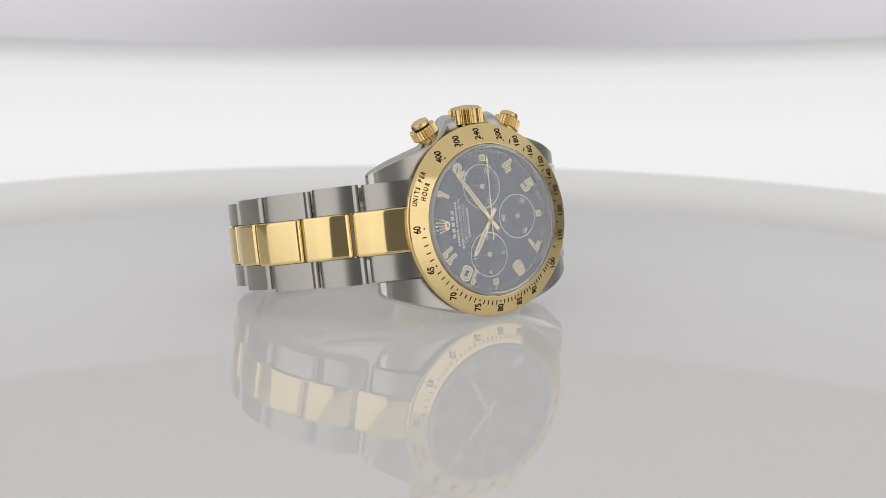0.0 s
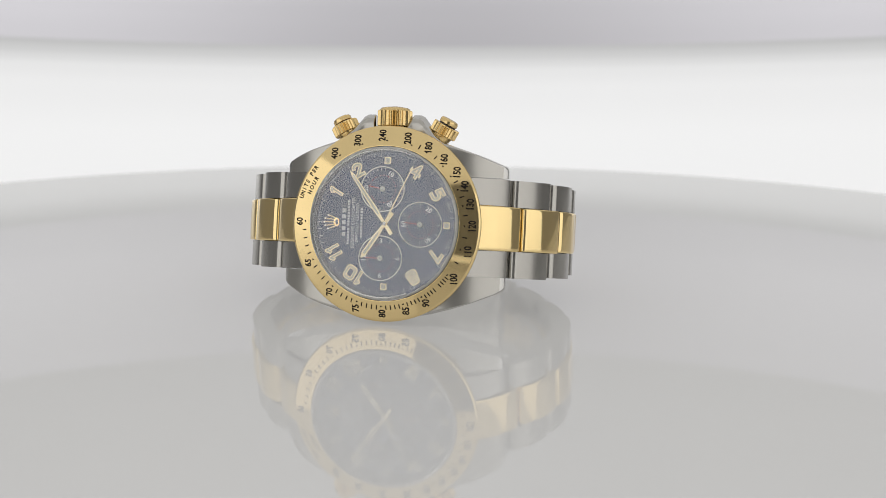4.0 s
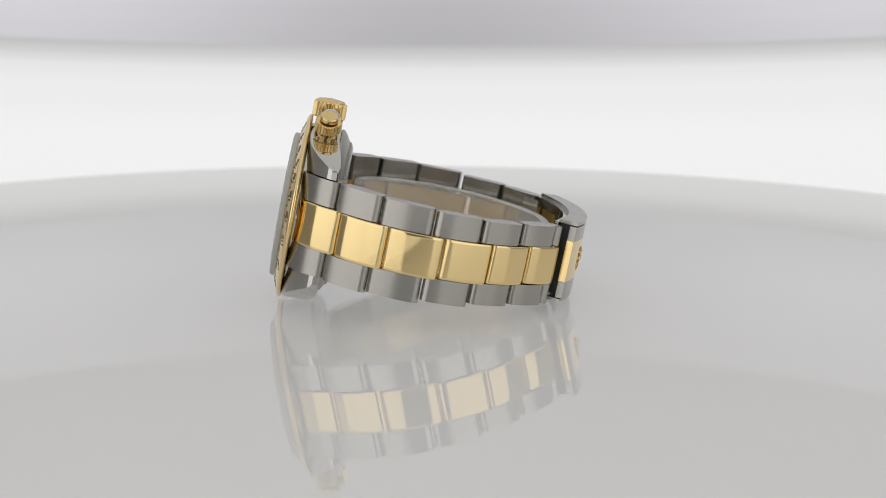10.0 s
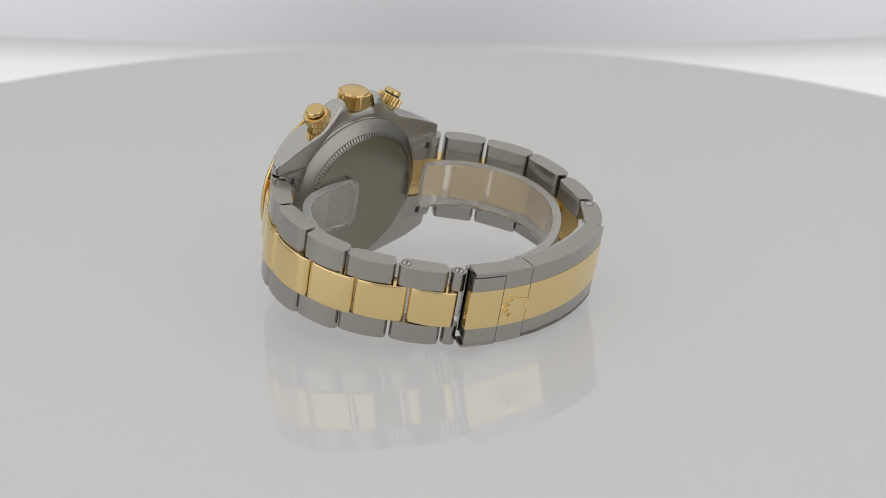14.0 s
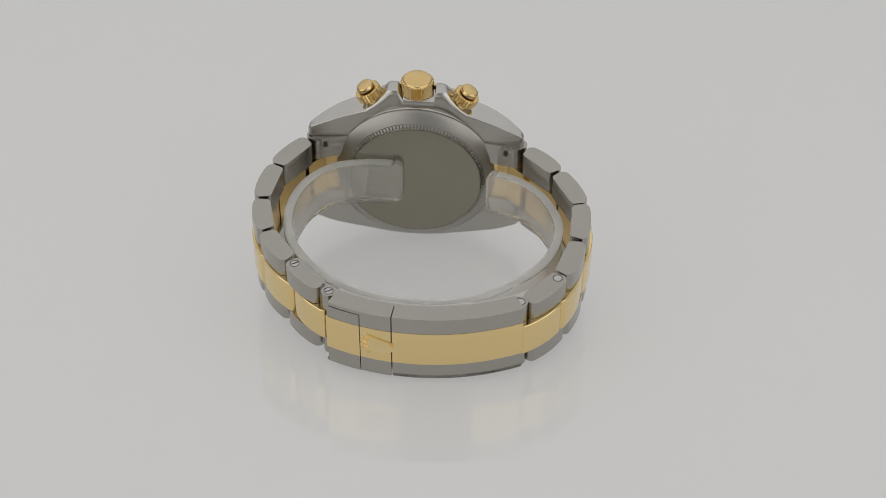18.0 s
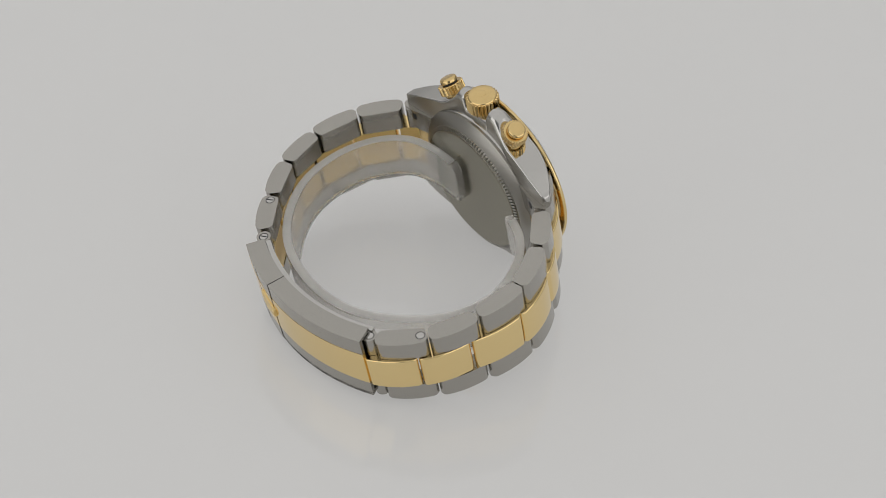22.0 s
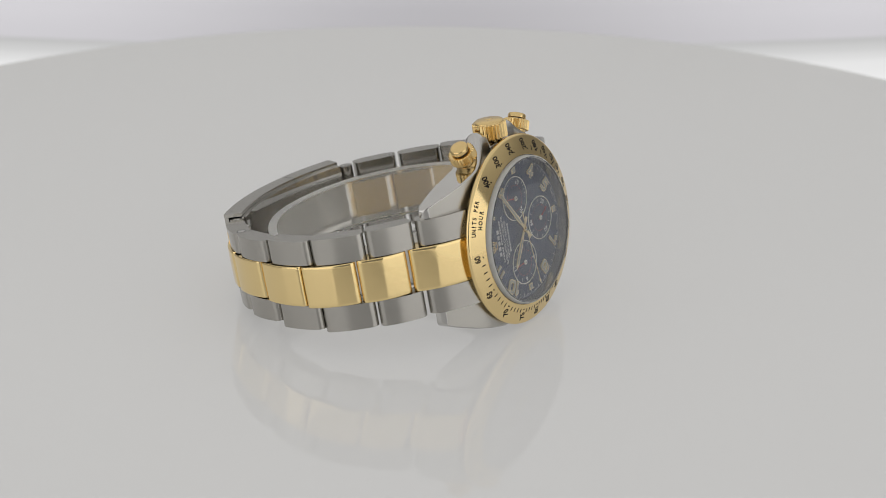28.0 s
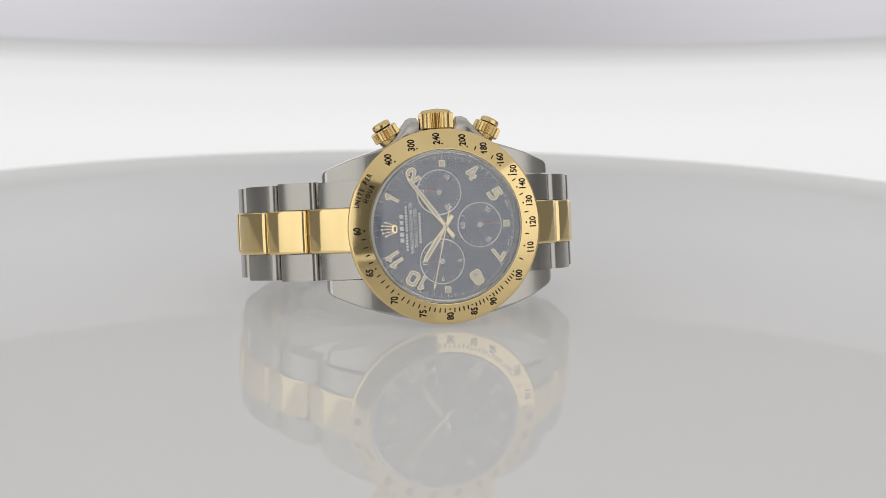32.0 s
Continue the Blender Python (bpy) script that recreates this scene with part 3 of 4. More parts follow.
def pointer(name, parent, at, y, outline, y_thick, material, a, hub_r, lume=None, hub=None):
    bm = plate(outline, -y_thick, 0, 0.0)
    ob = part(name, bm, material, parent)
    ob.location = (at[0] * MM, y * MM, at[1] * MM)
    ob.rotation_euler = (0, radians(a), 0)
    if lume:
        part("lume", plate(lume, -y_thick - 0.05, -y_thick + 0.02), LUME, ob)
    if hub_r:
        top = part("hub", lathe([(0, -y_thick - 0.12), (hub_r * 0.8, -y_thick - 0.12), (hub_r, -y_thick - 0.05), (hub_r, 0), (0, 0)], 24, False), hub or GOLD, ob)
        part("pin", lathe([(0, -y_thick - 0.15), (hub_r * 0.28, -y_thick - 0.15), (hub_r * 0.28, -y_thick - 0.1), (0, -y_thick - 0.1)], 12, False), STEEL_RIM, top)
    return ob


def handset(watch):
    pointer("hour_hand", watch, (0, 0), DIAL - 0.5, [(2.7, -0.4), (2.7, 0.4), (-1.2, 0.34), (-3.4, 0.55), (-7.8, 0.5), (-8.7, 0), (-7.8, -0.5), (-3.4, -0.55), (-1.2, -0.34)], 0.12, GOLD_RIM, 304.5, 0.55,
            [(-2.3, 0.17), (-7.6, 0.25), (-7.6, -0.25), (-2.3, -0.17)])
    pointer("minute_hand", watch, (0, 0), DIAL - 0.85, [(2.7, -0.4), (2.7, 0.4), (-1.2, 0.32), (-3.6, 0.5), (-12.0, 0.36), (-13.2, 0), (-12.0, -0.36), (-3.6, -0.5), (-1.2, -0.32)], 0.12, GOLD_RIM, 54, 0.5,
            [(-2.3, 0.17), (-4, 0.22), (-12.0, 0.16), (-12.0, -0.16), (-4, -0.22), (-2.3, -0.17)])
    sweep = pointer("chronograph_hand", watch, (0, 0), DIAL - 1.15, [(4.2, -0.12), (4.2, 0.12), (-12.0, 0.09), (-12.1, 0.34), (-13.3, 0), (-12.1, -0.34), (-12.0, -0.09)], 0.1, GOLD_RIM, 90, 0.36, hub=STEEL)
    for at, a in (((-0.9, 7.05), 11), ((-0.9, -7.1), 0)):
        pointer("subdial_hand", watch, at, DIAL - 0.2, [(0.6, -0.1), (0.6, 0.1), (-3.0, 0.08), (-3.0, -0.08)], 0.08, RED, a, 0.56, hub=CREAM)
    small = pointer("small_seconds_hand", watch, (7.28, 0), DIAL - 0.2, [(0.6, -0.1), (0.6, 0.1), (-3.2, 0.08), (-3.2, -0.08)], 0.08, RED, 0, 0.56, hub=CREAM)
    return sweep, small


def fluted(r, h0, h1, n, depth):
    """A fluted knob along +Z from h0 to h1 in mm."""
    bm = bmesh.new()
    m = n * 6
    levels = [(0.90, h0, 0.5), (0.98, h0 + 0.1, 1.0), (1.0, h0 + 0.25, 1.0), (1.0, h1 - 0.25, 1.0), (0.98, h1 - 0.1, 0.95), (0.93, h1, 0.6)]
    rings = []
    for f, z, amp in levels:
        ring = []
        for k in range(m):
            a = 2 * math.pi * k / m
            rr = r * f - depth * amp * (0.5 - 0.5 * math.cos(n * a)) ** 0.7
            ring.append(bm.verts.new((rr * math.cos(a), rr * math.sin(a), z)))
        rings.append(ring)
    for a, b in zip(rings, rings[1:]):
        for k in range(m):
            bm.faces.new((a[k], a[(k + 1) % m], b[(k + 1) % m], b[k]))
    bm.faces.new(rings[0][::-1])
    bm.faces.new(rings[-1])
    return scale_mm(bm)


def spin(profile, n=40):
    """A lathe along +Z: profile of (radius, z) in mm."""
    bm = lathe(profile, n, False)
    bmesh.ops.rotate(bm, cent=(0, 0, 0), matrix=Matrix.Rotation(radians(90), 3, "X"), verts=bm.verts)
    return bm


def crown_and_pushers(watch):
    crown = part("winding_crown", fluted(3.6, 20.1, 23.5, 28, 0.38), GOLD_SATIN, watch, "fluted yellow gold winding crown")
    crown.location = (0, 4.4 * MM, 0)
    part("crown_cap", spin([(0, 24.2), (1.8, 24.15), (2.8, 23.95), (3.1, 23.7), (3.15, 23.4), (0, 23.4)]), GOLD_SATIN, crown)
    part("crown_tube", spin([(2.4, 18), (2.4, 20.8), (0, 20.8)]), STEEL, crown)
    part("crown_relief", spin([(0, 24.3), (0.7, 24.28), (1.0, 24.2), (1.05, 24.0), (0, 24.0)], 24), GOLD_SATIN, crown)
    for s in (-1, 1):
        a = 28.4 * s
        collar = part("pusher_collar", fluted(2.85, 21.2, 23.4, 28, 0.28), GOLD_SATIN, watch, "fluted gold screw-down pusher collar")
        collar.matrix_local = Matrix.Translation((0, 4.8 * MM, 0)) @ Matrix.Rotation(radians(a), 4, "Y")
        part("pusher_groove", spin([(0, 23.65), (1.75, 23.65), (1.75, 23.1), (0, 23.1)]), DARK, collar)
        part("pusher_cap", spin([(0, 24.85), (1.45, 24.8), (1.8, 24.65), (1.95, 24.35), (1.95, 23.75), (1.75, 23.6), (0, 23.6)]), GOLD_SATIN, collar)
        part("pusher_tube", spin([(1.2, 15.5), (1.25, 18.9), (1.75, 20.0), (2.1, 20.7), (2.2, 21.3), (0, 21.3)]), GOLD_SATIN, collar)


# outer line of the bracelet: the joints between the gold links, from the lugs to the clasp
SIDE_A = [(-15.7, 0.6), (-26.9, 9.65), (-34.75, 16.7), (-39.7, 27.0), (-38.5, 38.6), (-35.1, 49.1), (-28.0, 57.0)]
SIDE_B = [(15.9, 2.2), (25.1, 12.4), (29.8, 22.4), (29.9, 33.4), (26.2, 42.8), (19.2, 50.8), (12.3, 58.1)]


LIFT = [0.5, 0.9, 1.4, 1.5, 1.4, 1.0, 0.7]


def raised(path, lifts):
    """The joints moved outwards to the backs of the links."""
    out = []
    for k, p in enumerate(path):
        a = inward_normal(path[k - 1], p) if k else None
        b = inward_normal(p, path[k + 1]) if k + 1 < len(path) else None
        n = (a + b).normalized() if a and b else (a or b)
        c = n.dot(a) if a and b else 1
        q = Vector(p) - n * lifts[k] / c
        out.append((q.x, q.y))
    return out



def link_profile(p, q, inward, thick, g0, g1, bulge, lift, r=0.9, inner=0.0):
    """A link's outline from p to q in the (x, y) plane: a slightly arched back with rounded ends."""
    d = Vector((q[0] - p[0], q[1] - p[1])).normalized()
    n = Vector(inward)
    a, b = Vector(p) + d * g0 - n * lift, Vector(q) - d * g1 - n * lift
    L = (b - a).length
    r = min(r, L * 0.3)
    run = [(r * (1 - math.cos(radians(t))), r * (1 - math.sin(radians(t)))) for t in (0, 12, 24, 36, 48, 60, 72, 82, 90)]
    mid = [(r + (L - 2 * r) * k / 16, 0.0) for k in range(1, 16)]
    full = run + mid + [(L - s, h) for s, h in reversed(run)]
    out = []
    for s, h in full:
        f = 2 * s / L - 1
        pt = a + d * s + n * (h - bulge * (1 - f * f))
        out.append((pt.x, pt.y))
    for pt, s in ((b, -0.45), (a, 0.45)):
        turns = (0, 30, 60, 90) if inner else (90,)
        for t in turns if s < 0 else reversed(turns):
            # rounded inner corners
            c = inner * (1 - math.sin(radians(t))) if inner else 0
            e = inner * (1 - math.cos(radians(t))) if inner else 0.35
            w = pt + n * (thick - c) + d * (s + math.copysign(e, s))
            out.append((w.x, w.y))
    return out


def domed(poly, z0, z1, inward, dome, edge=0.22):
    """A link from its outline (the last two points lie inside the bracelet), its back slightly crowned across."""
    bm = bmesh.new()
    half, mid = (z1 - z0) / 2, (z0 + z1) / 2
    steps = [(-1, edge), (-1 + 0.25 * edge / half, edge * 0.45), (-1 + edge / half, 0.0), (-0.85, 0.0), (-0.7, 0.0), (-0.55, 0.0), (-0.4, 0.0), (-0.2, 0.0), (0, 0.0)]
    steps += [(-u, h) for u, h in reversed(steps[:-1])]
    rings = []
    for u, h in steps:
        lift = dome * (1 - u * u) - h
        ring = []
        for k, (x, y) in enumerate(poly):
            f = lift if k < len(poly) - 2 else 0.0
            ring.append(bm.verts.new((x - inward.x * f, y - inward.y * f, mid + u * half)))
        rings.append(ring)
    for a, b in zip(rings, rings[1:]):
        for k in range(len(poly)):
            j = (k + 1) % len(poly)
            bm.faces.new((a[k], a[j], b[j], b[k]))
    bm.faces.new(rings[0][::-1])
    bm.faces.new(rings[-1])
    return scale_mm(bm)


def centre_of_loop():
    return Vector((-5, 33))


def inward_normal(p, q):
    d = Vector((q[0] - p[0], q[1] - p[1])).normalized()
    n = Vector((-d.y, d.x))
    mid = (Vector(p) + Vector(q)) / 2
    return n if n.dot(centre_of_loop() - mid) > 0 else -n


def along(path, s):
    """The point s mm along a path from its start."""
    for p, q in zip(path, path[1:]):
        d = (Vector(q) - Vector(p)).length
        if s <= d:
            return Vector(p).lerp(Vector(q), s / d)
        s -= d
    return Vector(path[-1])


def polished_edges(ob):
    """The rounded edges of a brushed piece are polished."""
    ob.data.materials.append(STEEL)
    for p in ob.data.polygons:
        p.material_index = 1 if 0.25 < abs(p.normal.z) < 0.95 else 0
    return ob


def half_link_centre(a, b, inward, sgn):
    c = (a + b) / 2 + inward * 2.0
    return c if sgn > 0 else c - (b - a).normalized() * 0.8 + inward * 0.4


def bracelet(watch):
    for path, sgn in ((raised(SIDE_A, [v - 0.5 * (1 < k < 5) for k, v in enumerate(LIFT)]), -1), (raised(SIDE_B, [v + 0.4 * (0 < k < 5) - 0.7 * (k == 6) for k, v in enumerate(LIFT)]), 1)):
        n = len(path) - 1
        for k in range(n):
            p, q = path[k], path[k + 1]
            mid = (p[1] + q[1]) / 2
            zc = zshift(mid)
            inw = inward_normal(p, q)
            half = float(np.interp(mid, [0, 5, 12, 30, 50], [10.0, 10.0, 10.2, 9.7, 8.5]))
            g = float(np.interp(mid, [0, 12, 50], [4.65, 4.6, 4.1]))
            # the steel joints lie a little nearer to the case than the gold ones
            back = [0.0, 2.4, 2.7, 2.8, 2.9, 3.0, 0.0]
            d = (Vector(q) - Vector(p)).normalized()
            d0 = (Vector(p) - Vector(path[k - 1])).normalized() if k else d
            ps = Vector(p) - d0 * back[k] if k else Vector(p)
            qs = Vector(q) - d * back[k + 1]
            gold = domed(link_profile(p, q, inw, 3.4, 0.27 if k else 0, 0.27 if k < n - 1 else (0.1 if sgn > 0 else -0.3), (1.5, 1.0, 0.9)[k] if k < 3 else 0.7, 0.0, 0.8), zc - g + 0.06, zc + g - 0.06, inw, 0.06)
            name = "centre_link" if k else "end_link"
            ob = part(name, gold, GOLD, watch, "" if k else "gold end link between the lugs")
            ob.data.materials.append(GOLD_INNER)
            for f in ob.data.polygons:
                f.material_index = 1 if f.normal.x * inw.x + f.normal.y * inw.y > 0.5 else 0
            ins = inward_normal(ps, qs)
            if k == 0:
                ps = Vector(p)
            runs = [("outer_link", ps, qs)]
            if k == n - 1:
                L = (qs - ps).length
                cut = ps.lerp(qs, 1 - 2.2 / L)
                runs = [("outer_link", ps, cut), ("half_link", cut, qs + d * 0.9)]
            for s in (-1, 1):
                z0, z1 = sorted((zc + s * (g + 0.05), zc + s * half))
                for nm, pa, pb in runs:
                    if nm == "outer_link":
                        prof = link_profile(pa, pb, ins, 3.5, 0.36 if k else 0, 0.36, 0.7 if k else 1.0, 0.0, 1.15, 0.9)
                        polished_edges(part(nm, prism(prof, z0, z1, 0.7, 4), STEEL_SATIN, watch))
                    else:
                        c = half_link_centre(pa, pb, ins, sgn)
                        prof = [(c.x + math.cos(t) * 1.55, c.y + math.sin(t) * 1.55) for t in (2 * math.pi * a / 28 for a in range(28))]
                        part(nm, prism(prof, z0, z1 - 0.25 * (s > 0 and sgn > 0), 0.2, 2), STEEL_SATIN, watch)
            if k == n - 1:
                screws = []
                # slotted screws on one side of the clasp, plain pins on the other
                for c, r, top in ((half_link_centre(runs[1][1], runs[1][2], ins, sgn), 0.85, half - 0.25 * (sgn > 0)), (ps + (cut - ps).normalized() * 1.8 + ins * 1.65, 0.85, half)):
                    z = (zc + top) * MM
                    bm = spin([(0, 0.07), (r - 0.12, 0.07), (r, 0.0), (r, -0.3), (0, -0.3)], 24)
                    screw = part("screw" if sgn > 0 else "pin", bm, STEEL, watch)
                    screw.matrix_local = Matrix.Translation((c.x * MM, c.y * MM, z)) @ Matrix.Rotation(radians(35), 4, "Z")
                    screws.append((screw, r))
                    part("seat", spin([(r, 0.012), (r + 0.16, 0.012), (r + 0.16, -0.1), (r, -0.1)], 24), DARK, screw)
                if sgn < 0:
                    # the end of the folding blade, pinned inside the last link
                    a, b = Vector(q) + ins * 4.5 + d * 1.5, Vector(q) + ins * 4.3 - d * 5.2
                    e = (b - a).normalized()
                    w = Vector((-e.y, e.x)) * 0.75
                    tip = [b + e * 0.75 * math.sin(radians(t)) + w * math.cos(radians(t)) for t in range(0, 181, 20)]
                    tail = part("blade_end", prism([(v.x, v.y) for v in [a + w] + tip + [a - w]], zc - 7.4, zc + half - 0.9, 0.12), STEEL, watch, "polished end of the folding blade")
                    eye = part("pin", spin([(0, 0.07), (0.4, 0.07), (0.5, 0.0), (0.5, -0.3), (0, -0.3)], 20), STEEL, tail)
                    eye.location = (b.x * MM, b.y * MM, (zc + half - 0.88) * MM)
                for screw, r in screws:
                    if sgn > 0:
                        part("slot", scale_mm(box((-r * 0.86, -0.14, 0.03), (r * 0.86, 0.14, 0.085))), DARK, screw, smooth=False)


def circle3(a, b, c):
    ax, ay, bx, by, cx, cy = *a, *b, *c
    d = 2 * (ax * (by - cy) + bx * (cy - ay) + cx * (ay - by))
    ux = ((ax * ax + ay * ay) * (by - cy) + (bx * bx + by * by) * (cy - ay) + (cx * cx + cy * cy) * (ay - by)) / d
    uy = ((ax * ax + ay * ay) * (cx - bx) + (bx * bx + by * by) * (ax - cx) + (cx * cx + cy * cy) * (bx - ax)) / d
    return (ux, uy), math.hypot(ax - ux, ay - uy)


def arc_profile(cx, cy, r_out, r_in, x0, x1, n=14):
    """A slab of a ring between two x values, on the far side of the ring's centre."""
    pts = []
    for r, seq in ((r_out, range(n)), (r_in, reversed(range(n)))):
        for k in seq:
            x = x0 + (x1 - x0) * k / (n - 1)
            xx = cx + (x - cx) * r / r_out
            pts.append((xx, cy + math.sqrt(max(0, r * r - (xx - cx) ** 2))))
    return pts


def clasp(watch):
    (cx, cy), R = circle3((13.0, 59.7), (-2.4, 63.4), (-28.8, 57.5))
    zc, half, g = zshift(63) + 0.9, 8.5, 4.4
    # an open-ended shell in two lengths, then the small lock plate that sits in a notch of the first
    def shell(name, parent, x0, x1, z0, z1, deep, material, bevel=0.15, label="", out=0.0):
        return part(name, prism(arc_profile(cx, cy, R + out, R - deep, x0, x1), zc + z0, zc + z1, bevel, 2), material, parent, label)

    lid = shell("clasp_lid", watch, -2.2, 10.9, 7.7, half, 4.0, STEEL_SATIN, 0.39, "brushed steel and gold folding clasp", 0.12)
    polished_edges(lid)
    shell("lid_side", lid, -2.2, 4.2, g + 0.02, 7.75, 0.9, STEEL_SATIN, 0.0, "", 0.1)
    shell("lid_side", lid, -2.2, 4.2, -half, -g - 0.02, 3.2, STEEL_SATIN, 0.3, "", 0.1)
    shell("gold_strip", lid, -2.2, 4.2, -g, g, 0.9, GOLD, 0.15, "polished gold strip", 0.16)
    lock = shell("clasp_lock", watch, 4.36, 11.2, g + 0.02, 7.5, 1.3, STEEL_SATIN, 0.22, "small flip lock on the clasp", 0.15)
    shell("lock_edge", lock, 4.36, 11.2, -8.05, -g - 0.02, 1.3, STEEL_SATIN, 0.22, "", 0.15)
    shell("gold_strip", lock, 4.36, 11.5, -g, g, 1.3, GOLD, 0.15, "polished gold strip", 0.2)
    shell("lid_lip", lid, 4.2, 11.6, -half - 0.3, -8.2, 3.4, STEEL_SATIN, 0.12, "brushed steel lip")
    cover = shell("clasp_cover", watch, -28.4, -2.42, 7.7, half, 4.0, STEEL_SATIN, 0.39, "long brushed steel clasp cover")
    polished_edges(cover)
    shell("cover_side", cover, -28.4, -2.42, g + 0.02, 7.75, 0.9, STEEL_SATIN, 0.0, "", -0.006)
    shell("cover_side", cover, -28.4, -2.42, -half, -g - 0.02, 0.9, STEEL_SATIN, 0.3)
    shell("cover_foot", cover, -28.4, -2.42, -half + 0.05, -half + 0.9, 3.2, STEEL_SATIN, 0.2)
    shell("gold_strip", cover, -28.4, -2.42, -g, g, 0.9, GOLD, 0.15, "polished gold strip", 0.06)
    # dark slab added for the shade inside the hollow shell
    part("clasp_inside_shade", prism(arc_profile(cx, cy, R - 1.35, R - 3.6, -26.5, 10.2), zc - half + 0.95, zc + 7.6), DARK, watch)
    # emblem on the lid: prongs fan out from a base that laps over the joint
    def on_lid(pts, low, high):
        bm = bmesh.new()
        lo, hi = [], []
        for x, u in pts:
            y = cy + math.sqrt(R * R - (x - cx) ** 2)
            lo.append(bm.verts.new((x, y - 0.1 + low, zc + u)))
            hi.append(bm.verts.new((x, y + high, zc + u * 0.97)))
        bm.faces.new(hi)
        for k in range(len(lo)):
            j = (k + 1) % len(lo)
            bm.faces.new((lo[k], lo[j], hi[j], hi[k]))
        bmesh.ops.bevel(bm, geom=[e for e in bm.edges if e.verts[0] in hi and e.verts[1] in hi], offset=0.05, segments=1, affect="EDGES")
        return scale_mm(bm)

    outline = [(-2.6, 1.0), (-1.8, 1.3), (2.6, 2.6), (1.7, 1.6), (3.6, 1.35), (2.3, 0.6), (3.9, 0.0)]
    outline += [(x, -u) for x, u in reversed(outline[:-1])]
    emblem = part("clasp_emblem", on_lid(outline, 0, 0.5), GOLD_FINE, watch, "raised crown-shaped gold emblem")
    part("emblem_base", on_lid([(-2.0 + 0.7 * math.cos(radians(k * 30)), 1.1 * math.sin(radians(k * 30))) for k in range(12)], 0, 0.66), GOLD_FINE, emblem)
    for x, u in ((2.65, 2.6), (3.65, 1.35), (3.9, 0.0), (3.65, -1.35), (2.65, -2.6)):
        bm = lathe([(0, -0.42), (0.2, -0.34), (0.28, -0.1), (0.28, 0.2), (0, 0.2)], 12, False)
        bmesh.ops.scale(bm, vec=(1, -1, 1), verts=bm.verts)
        bmesh.ops.translate(bm, vec=(x * MM, (cy + math.sqrt(R * R - (x - cx) ** 2)) * MM, (zc + u) * MM), verts=bm.verts)
        part("emblem_pearl", bm, GOLD_FINE, emblem)
    part("clasp_blade", prism(arc_profile(cx, cy, R - 4.08, R - 5.1, -27, 9.5), zc - 7.4, zc + 7.7, 0.2), STEEL, watch, "polished steel folding blade inside the clasp")


def strip_path():
    """The clear strip's way round the inside of the bracelet, from one end on the case back to the other."""
    pts = [Vector(p) for p in ((2.2, 11.9), (10, 12.3), (17.5, 14.8), (22.6, 21), (24.4, 30), (22.2, 39.4), (15.8, 47.6), (7, 53), (-5, 55), (-16, 53.2),
                               (-25, 47.4), (-31.7, 39), (-33.6, 29), (-30.2, 20.5), (-24.5, 15), (-16.8, 12.3))]
    return pts


def smooth_path(pts, n):
    out = []
    P = [pts[0] * 2 - pts[1]] + pts + [pts[-1] * 2 - pts[-2]]
    for i in range(1, len(P) - 2):
        for k in range(n):
            t = k / n
            a, b, c, d = P[i - 1], P[i], P[i + 1], P[i + 2]
            out.append(0.5 * ((2 * b) + (c - a) * t + (2 * a - 5 * b + 4 * c - d) * t * t + (3 * b - a - 3 * c + d) * t ** 3))
    out.append(pts[-1])
    return out


def band(name, line, span, h, material, parent, trim=0.0):
    """A strip of thickness 2 h along the line; span(e) is its height range e mm from the nearer end."""
    bm = bmesh.new()
    rings = []
    far = [0.0]
    for a, b in zip(line, line[1:]):
        far.append(far[-1] + (b - a).length)
    for k, p in enumerate(line):
        e = min(far[k], far[-1] - far[k])
        if e < trim:
            continue
        d = (line[min(k + 1, len(line) - 1)] - line[max(k - 1, 0)]).normalized()
        n = Vector((-d.y, d.x))
        zc = zshift(p.y) + 0.5
        z0, z1 = span(e)
        c = min(0.3, (z1 - z0) / 3)
        shape = ((-1, z0 + c), (-1, z1 - c), (-0.7, z1), (0.7, z1), (1, z1 - c), (1, z0 + c), (0.7, z0), (-0.7, z0))
        rings.append([bm.verts.new((p.x + n.x * s * h, p.y + n.y * s * h, zc + z)) for s, z in shape])
    for a, b in zip(rings, rings[1:]):
        for k in range(8):
            bm.faces.new((a[k], a[(k + 1) % 8], b[(k + 1) % 8], b[k]))
    bm.faces.new(rings[0])
    bm.faces.new(rings[-1][::-1])
    return part(name, scale_mm(bm), material, parent)


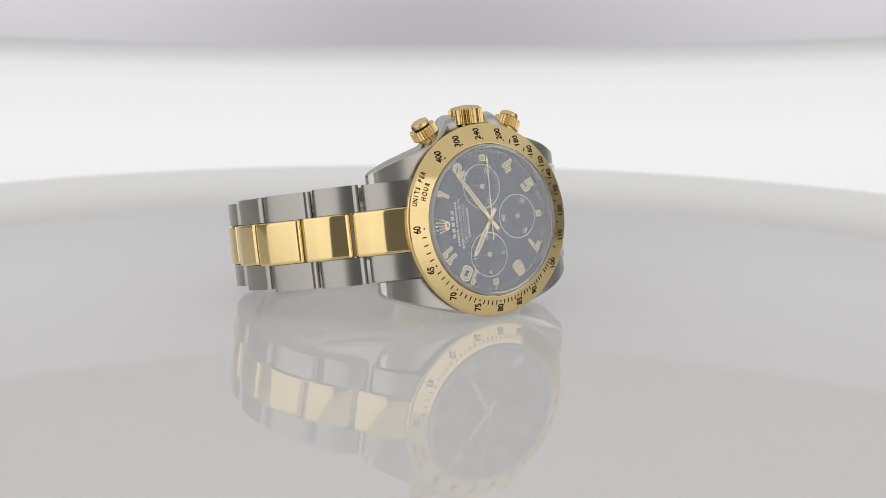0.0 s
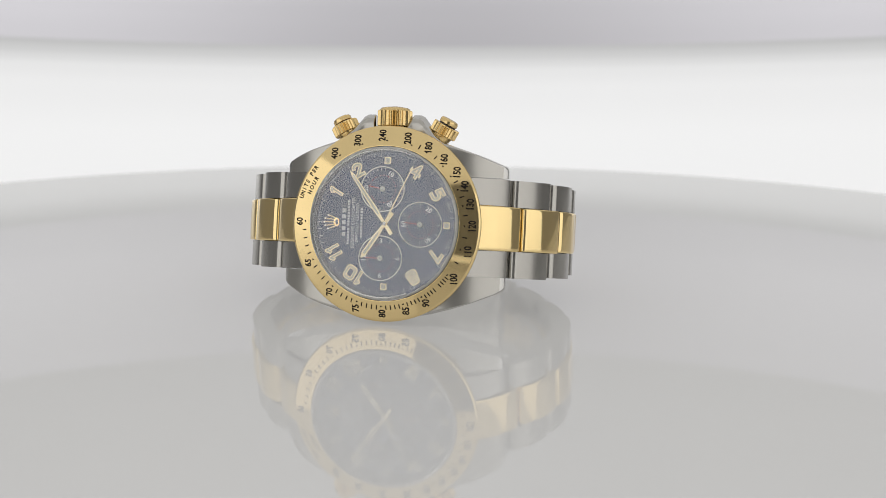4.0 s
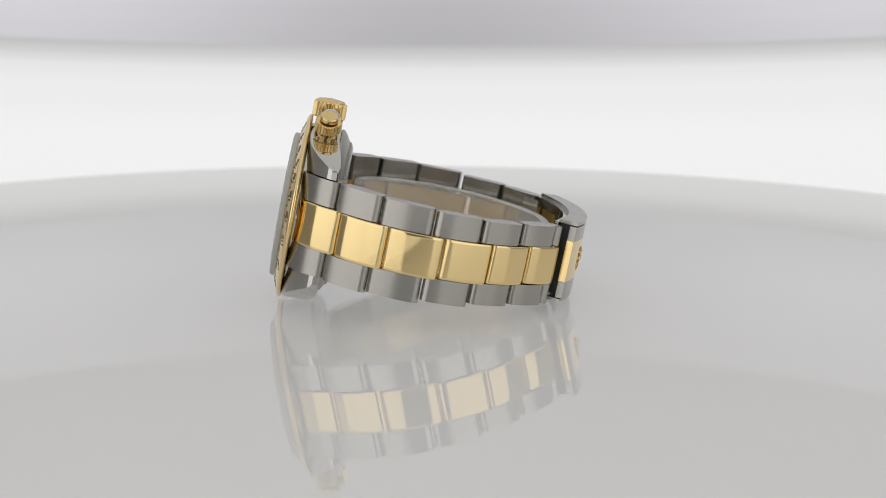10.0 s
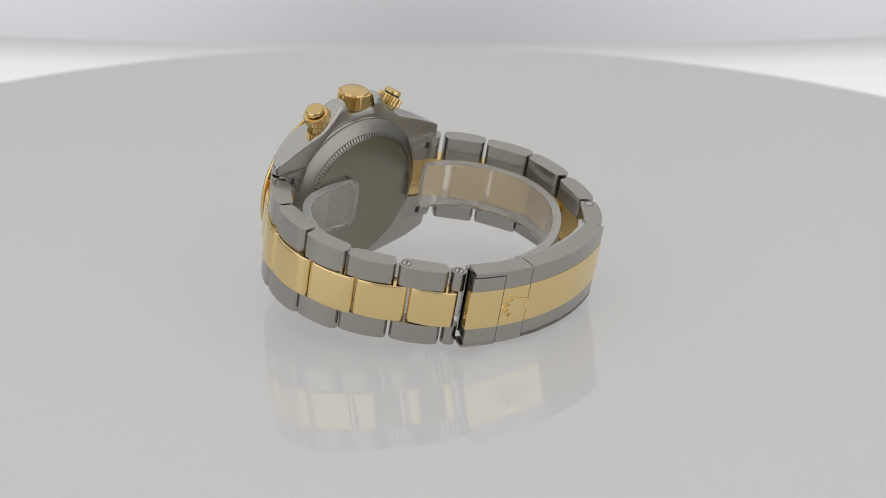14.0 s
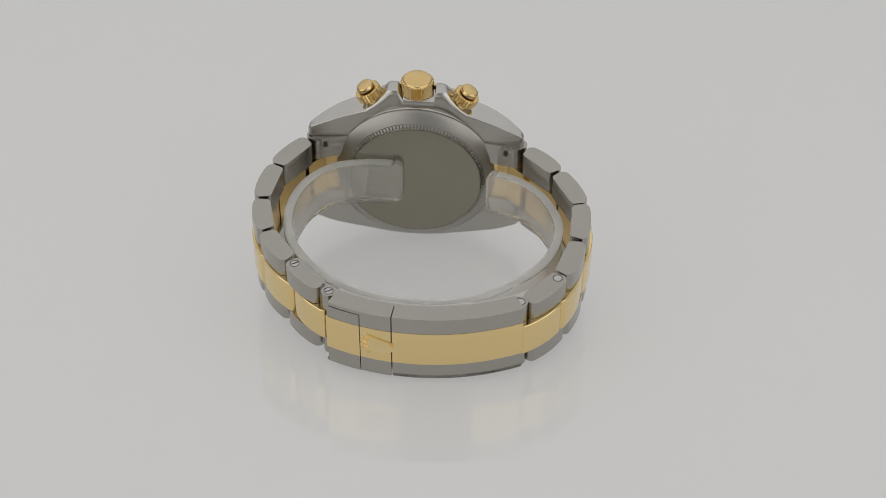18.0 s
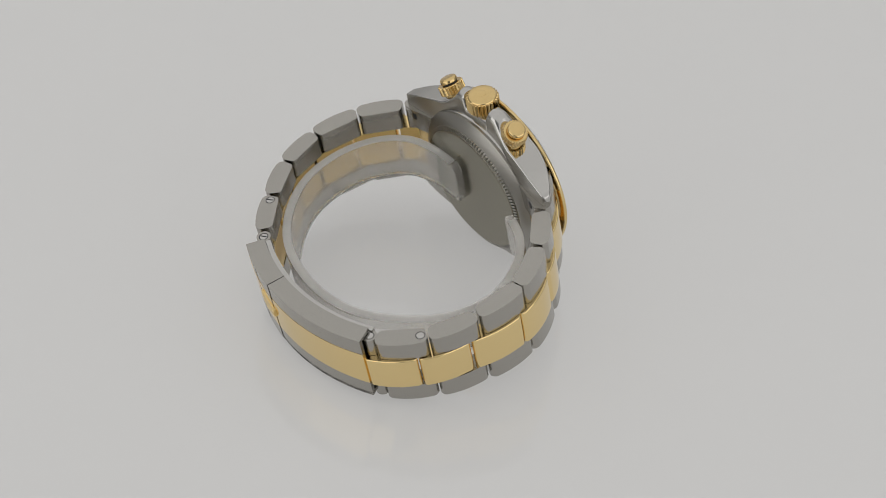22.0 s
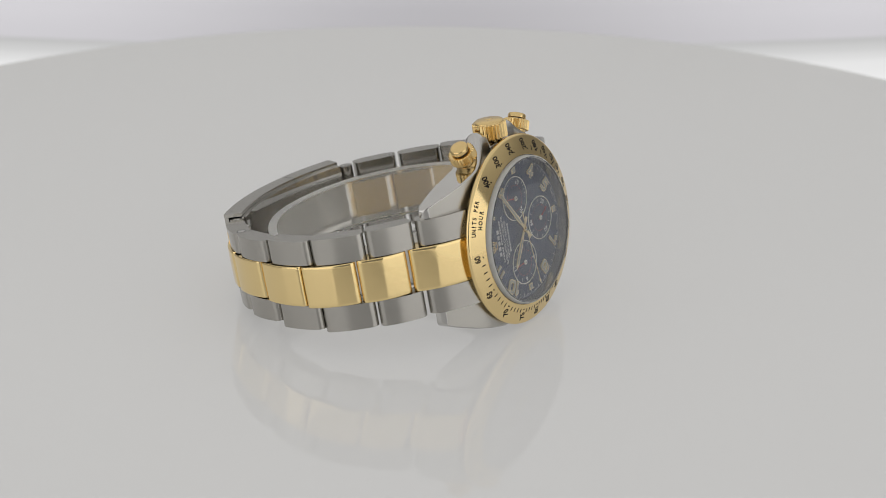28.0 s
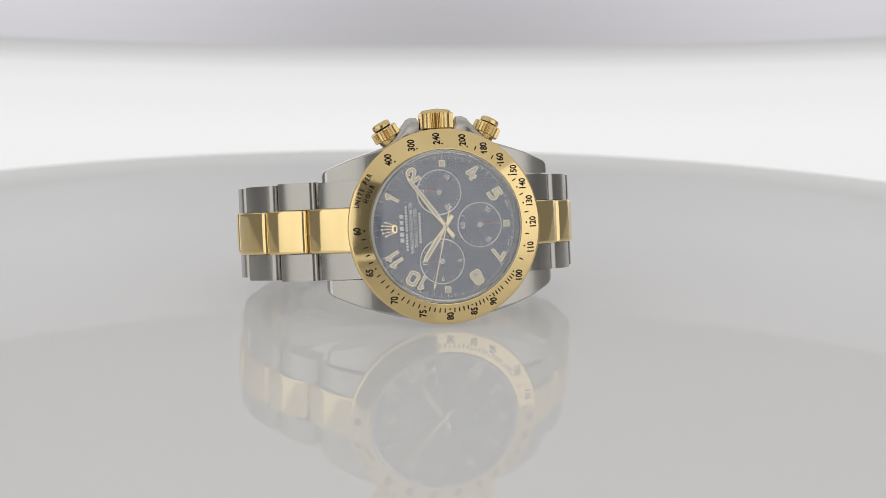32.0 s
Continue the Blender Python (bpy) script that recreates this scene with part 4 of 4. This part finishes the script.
def clear_strip():
    line = smooth_path(strip_path(), 14)
    thing = tagged(new("bracelet_support"), "clear flexible plastic support strip curled inside the bracelet", "support")

    def body(e):
        """The corners of the two ends are rounded off; further in the cloudy edges take over."""
        top = 5.6 - (1.6 - math.sqrt(max(0.0, 1.6 ** 2 - (1.6 - e) ** 2))) if e < 1.6 else (5.6 if e < 2.0 else 5.12)
        return -top, top

    band("strip", line, body, 0.92, CLEAR, thing)
    band("upper_edge", line, lambda e: (5.14, 5.6), 0.92, CLOUDY, thing, 2.0)["label"] = "cloudy plastic edge"
    band("lower_edge", line, lambda e: (-5.6, -5.14), 0.92, CLOUDY, thing, 2.0)["label"] = "cloudy plastic edge"
    return thing


def wristwatch():
    watch = tagged(new("wristwatch"), "steel and gold chronograph wristwatch lying on its side", "wristwatch")
    case(watch)
    shoulders(watch)
    bezel(watch)
    dial(watch)
    sweep, small = handset(watch)
    crown_and_pushers(watch)
    head = set(watch.children)
    bracelet(watch)
    clasp(watch)
    for ob in watch.children:
        if ob not in head:
            ob.matrix_basis = HEAD.inverted() @ ob.matrix_basis
    return watch, sweep, small


studio()
table = turntable()
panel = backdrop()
watch, sweep, small = wristwatch()
strip = clear_strip()

# how the watch lies on the table when the table stands at zero
REST = Matrix(((0.99103, 0.13348, 0.00650, -0.000542), (-0.13215, 0.97155, 0.19654, -0.026149), (0.01992, -0.19564, 0.98047, 0.016618 + FLOOR), (0, 0, 0, 1)))


def motions():
    turns = [(t, Matrix.Rotation(radians(th), 4, "Z")) for t, th, el in RIG]
    walk(table, turns)
    walk(watch, [(t, m @ REST @ HEAD) for t, m in turns])
    walk(strip, [(t, m @ REST) for t, m in turns])
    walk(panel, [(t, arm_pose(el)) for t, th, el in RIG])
    beats = [k * 2.0 for k in range(17)]
    walk(sweep, [(t, pose(0, (DIAL - 1.15) * MM, 0, 0, 6 * (15.3 + t), 0)) for t in beats])
    walk(small, [(t, pose(7.28 * MM, (DIAL - 0.2) * MM, 0, 0, 6 * (t - 2.8), 0)) for t in beats])


motions()
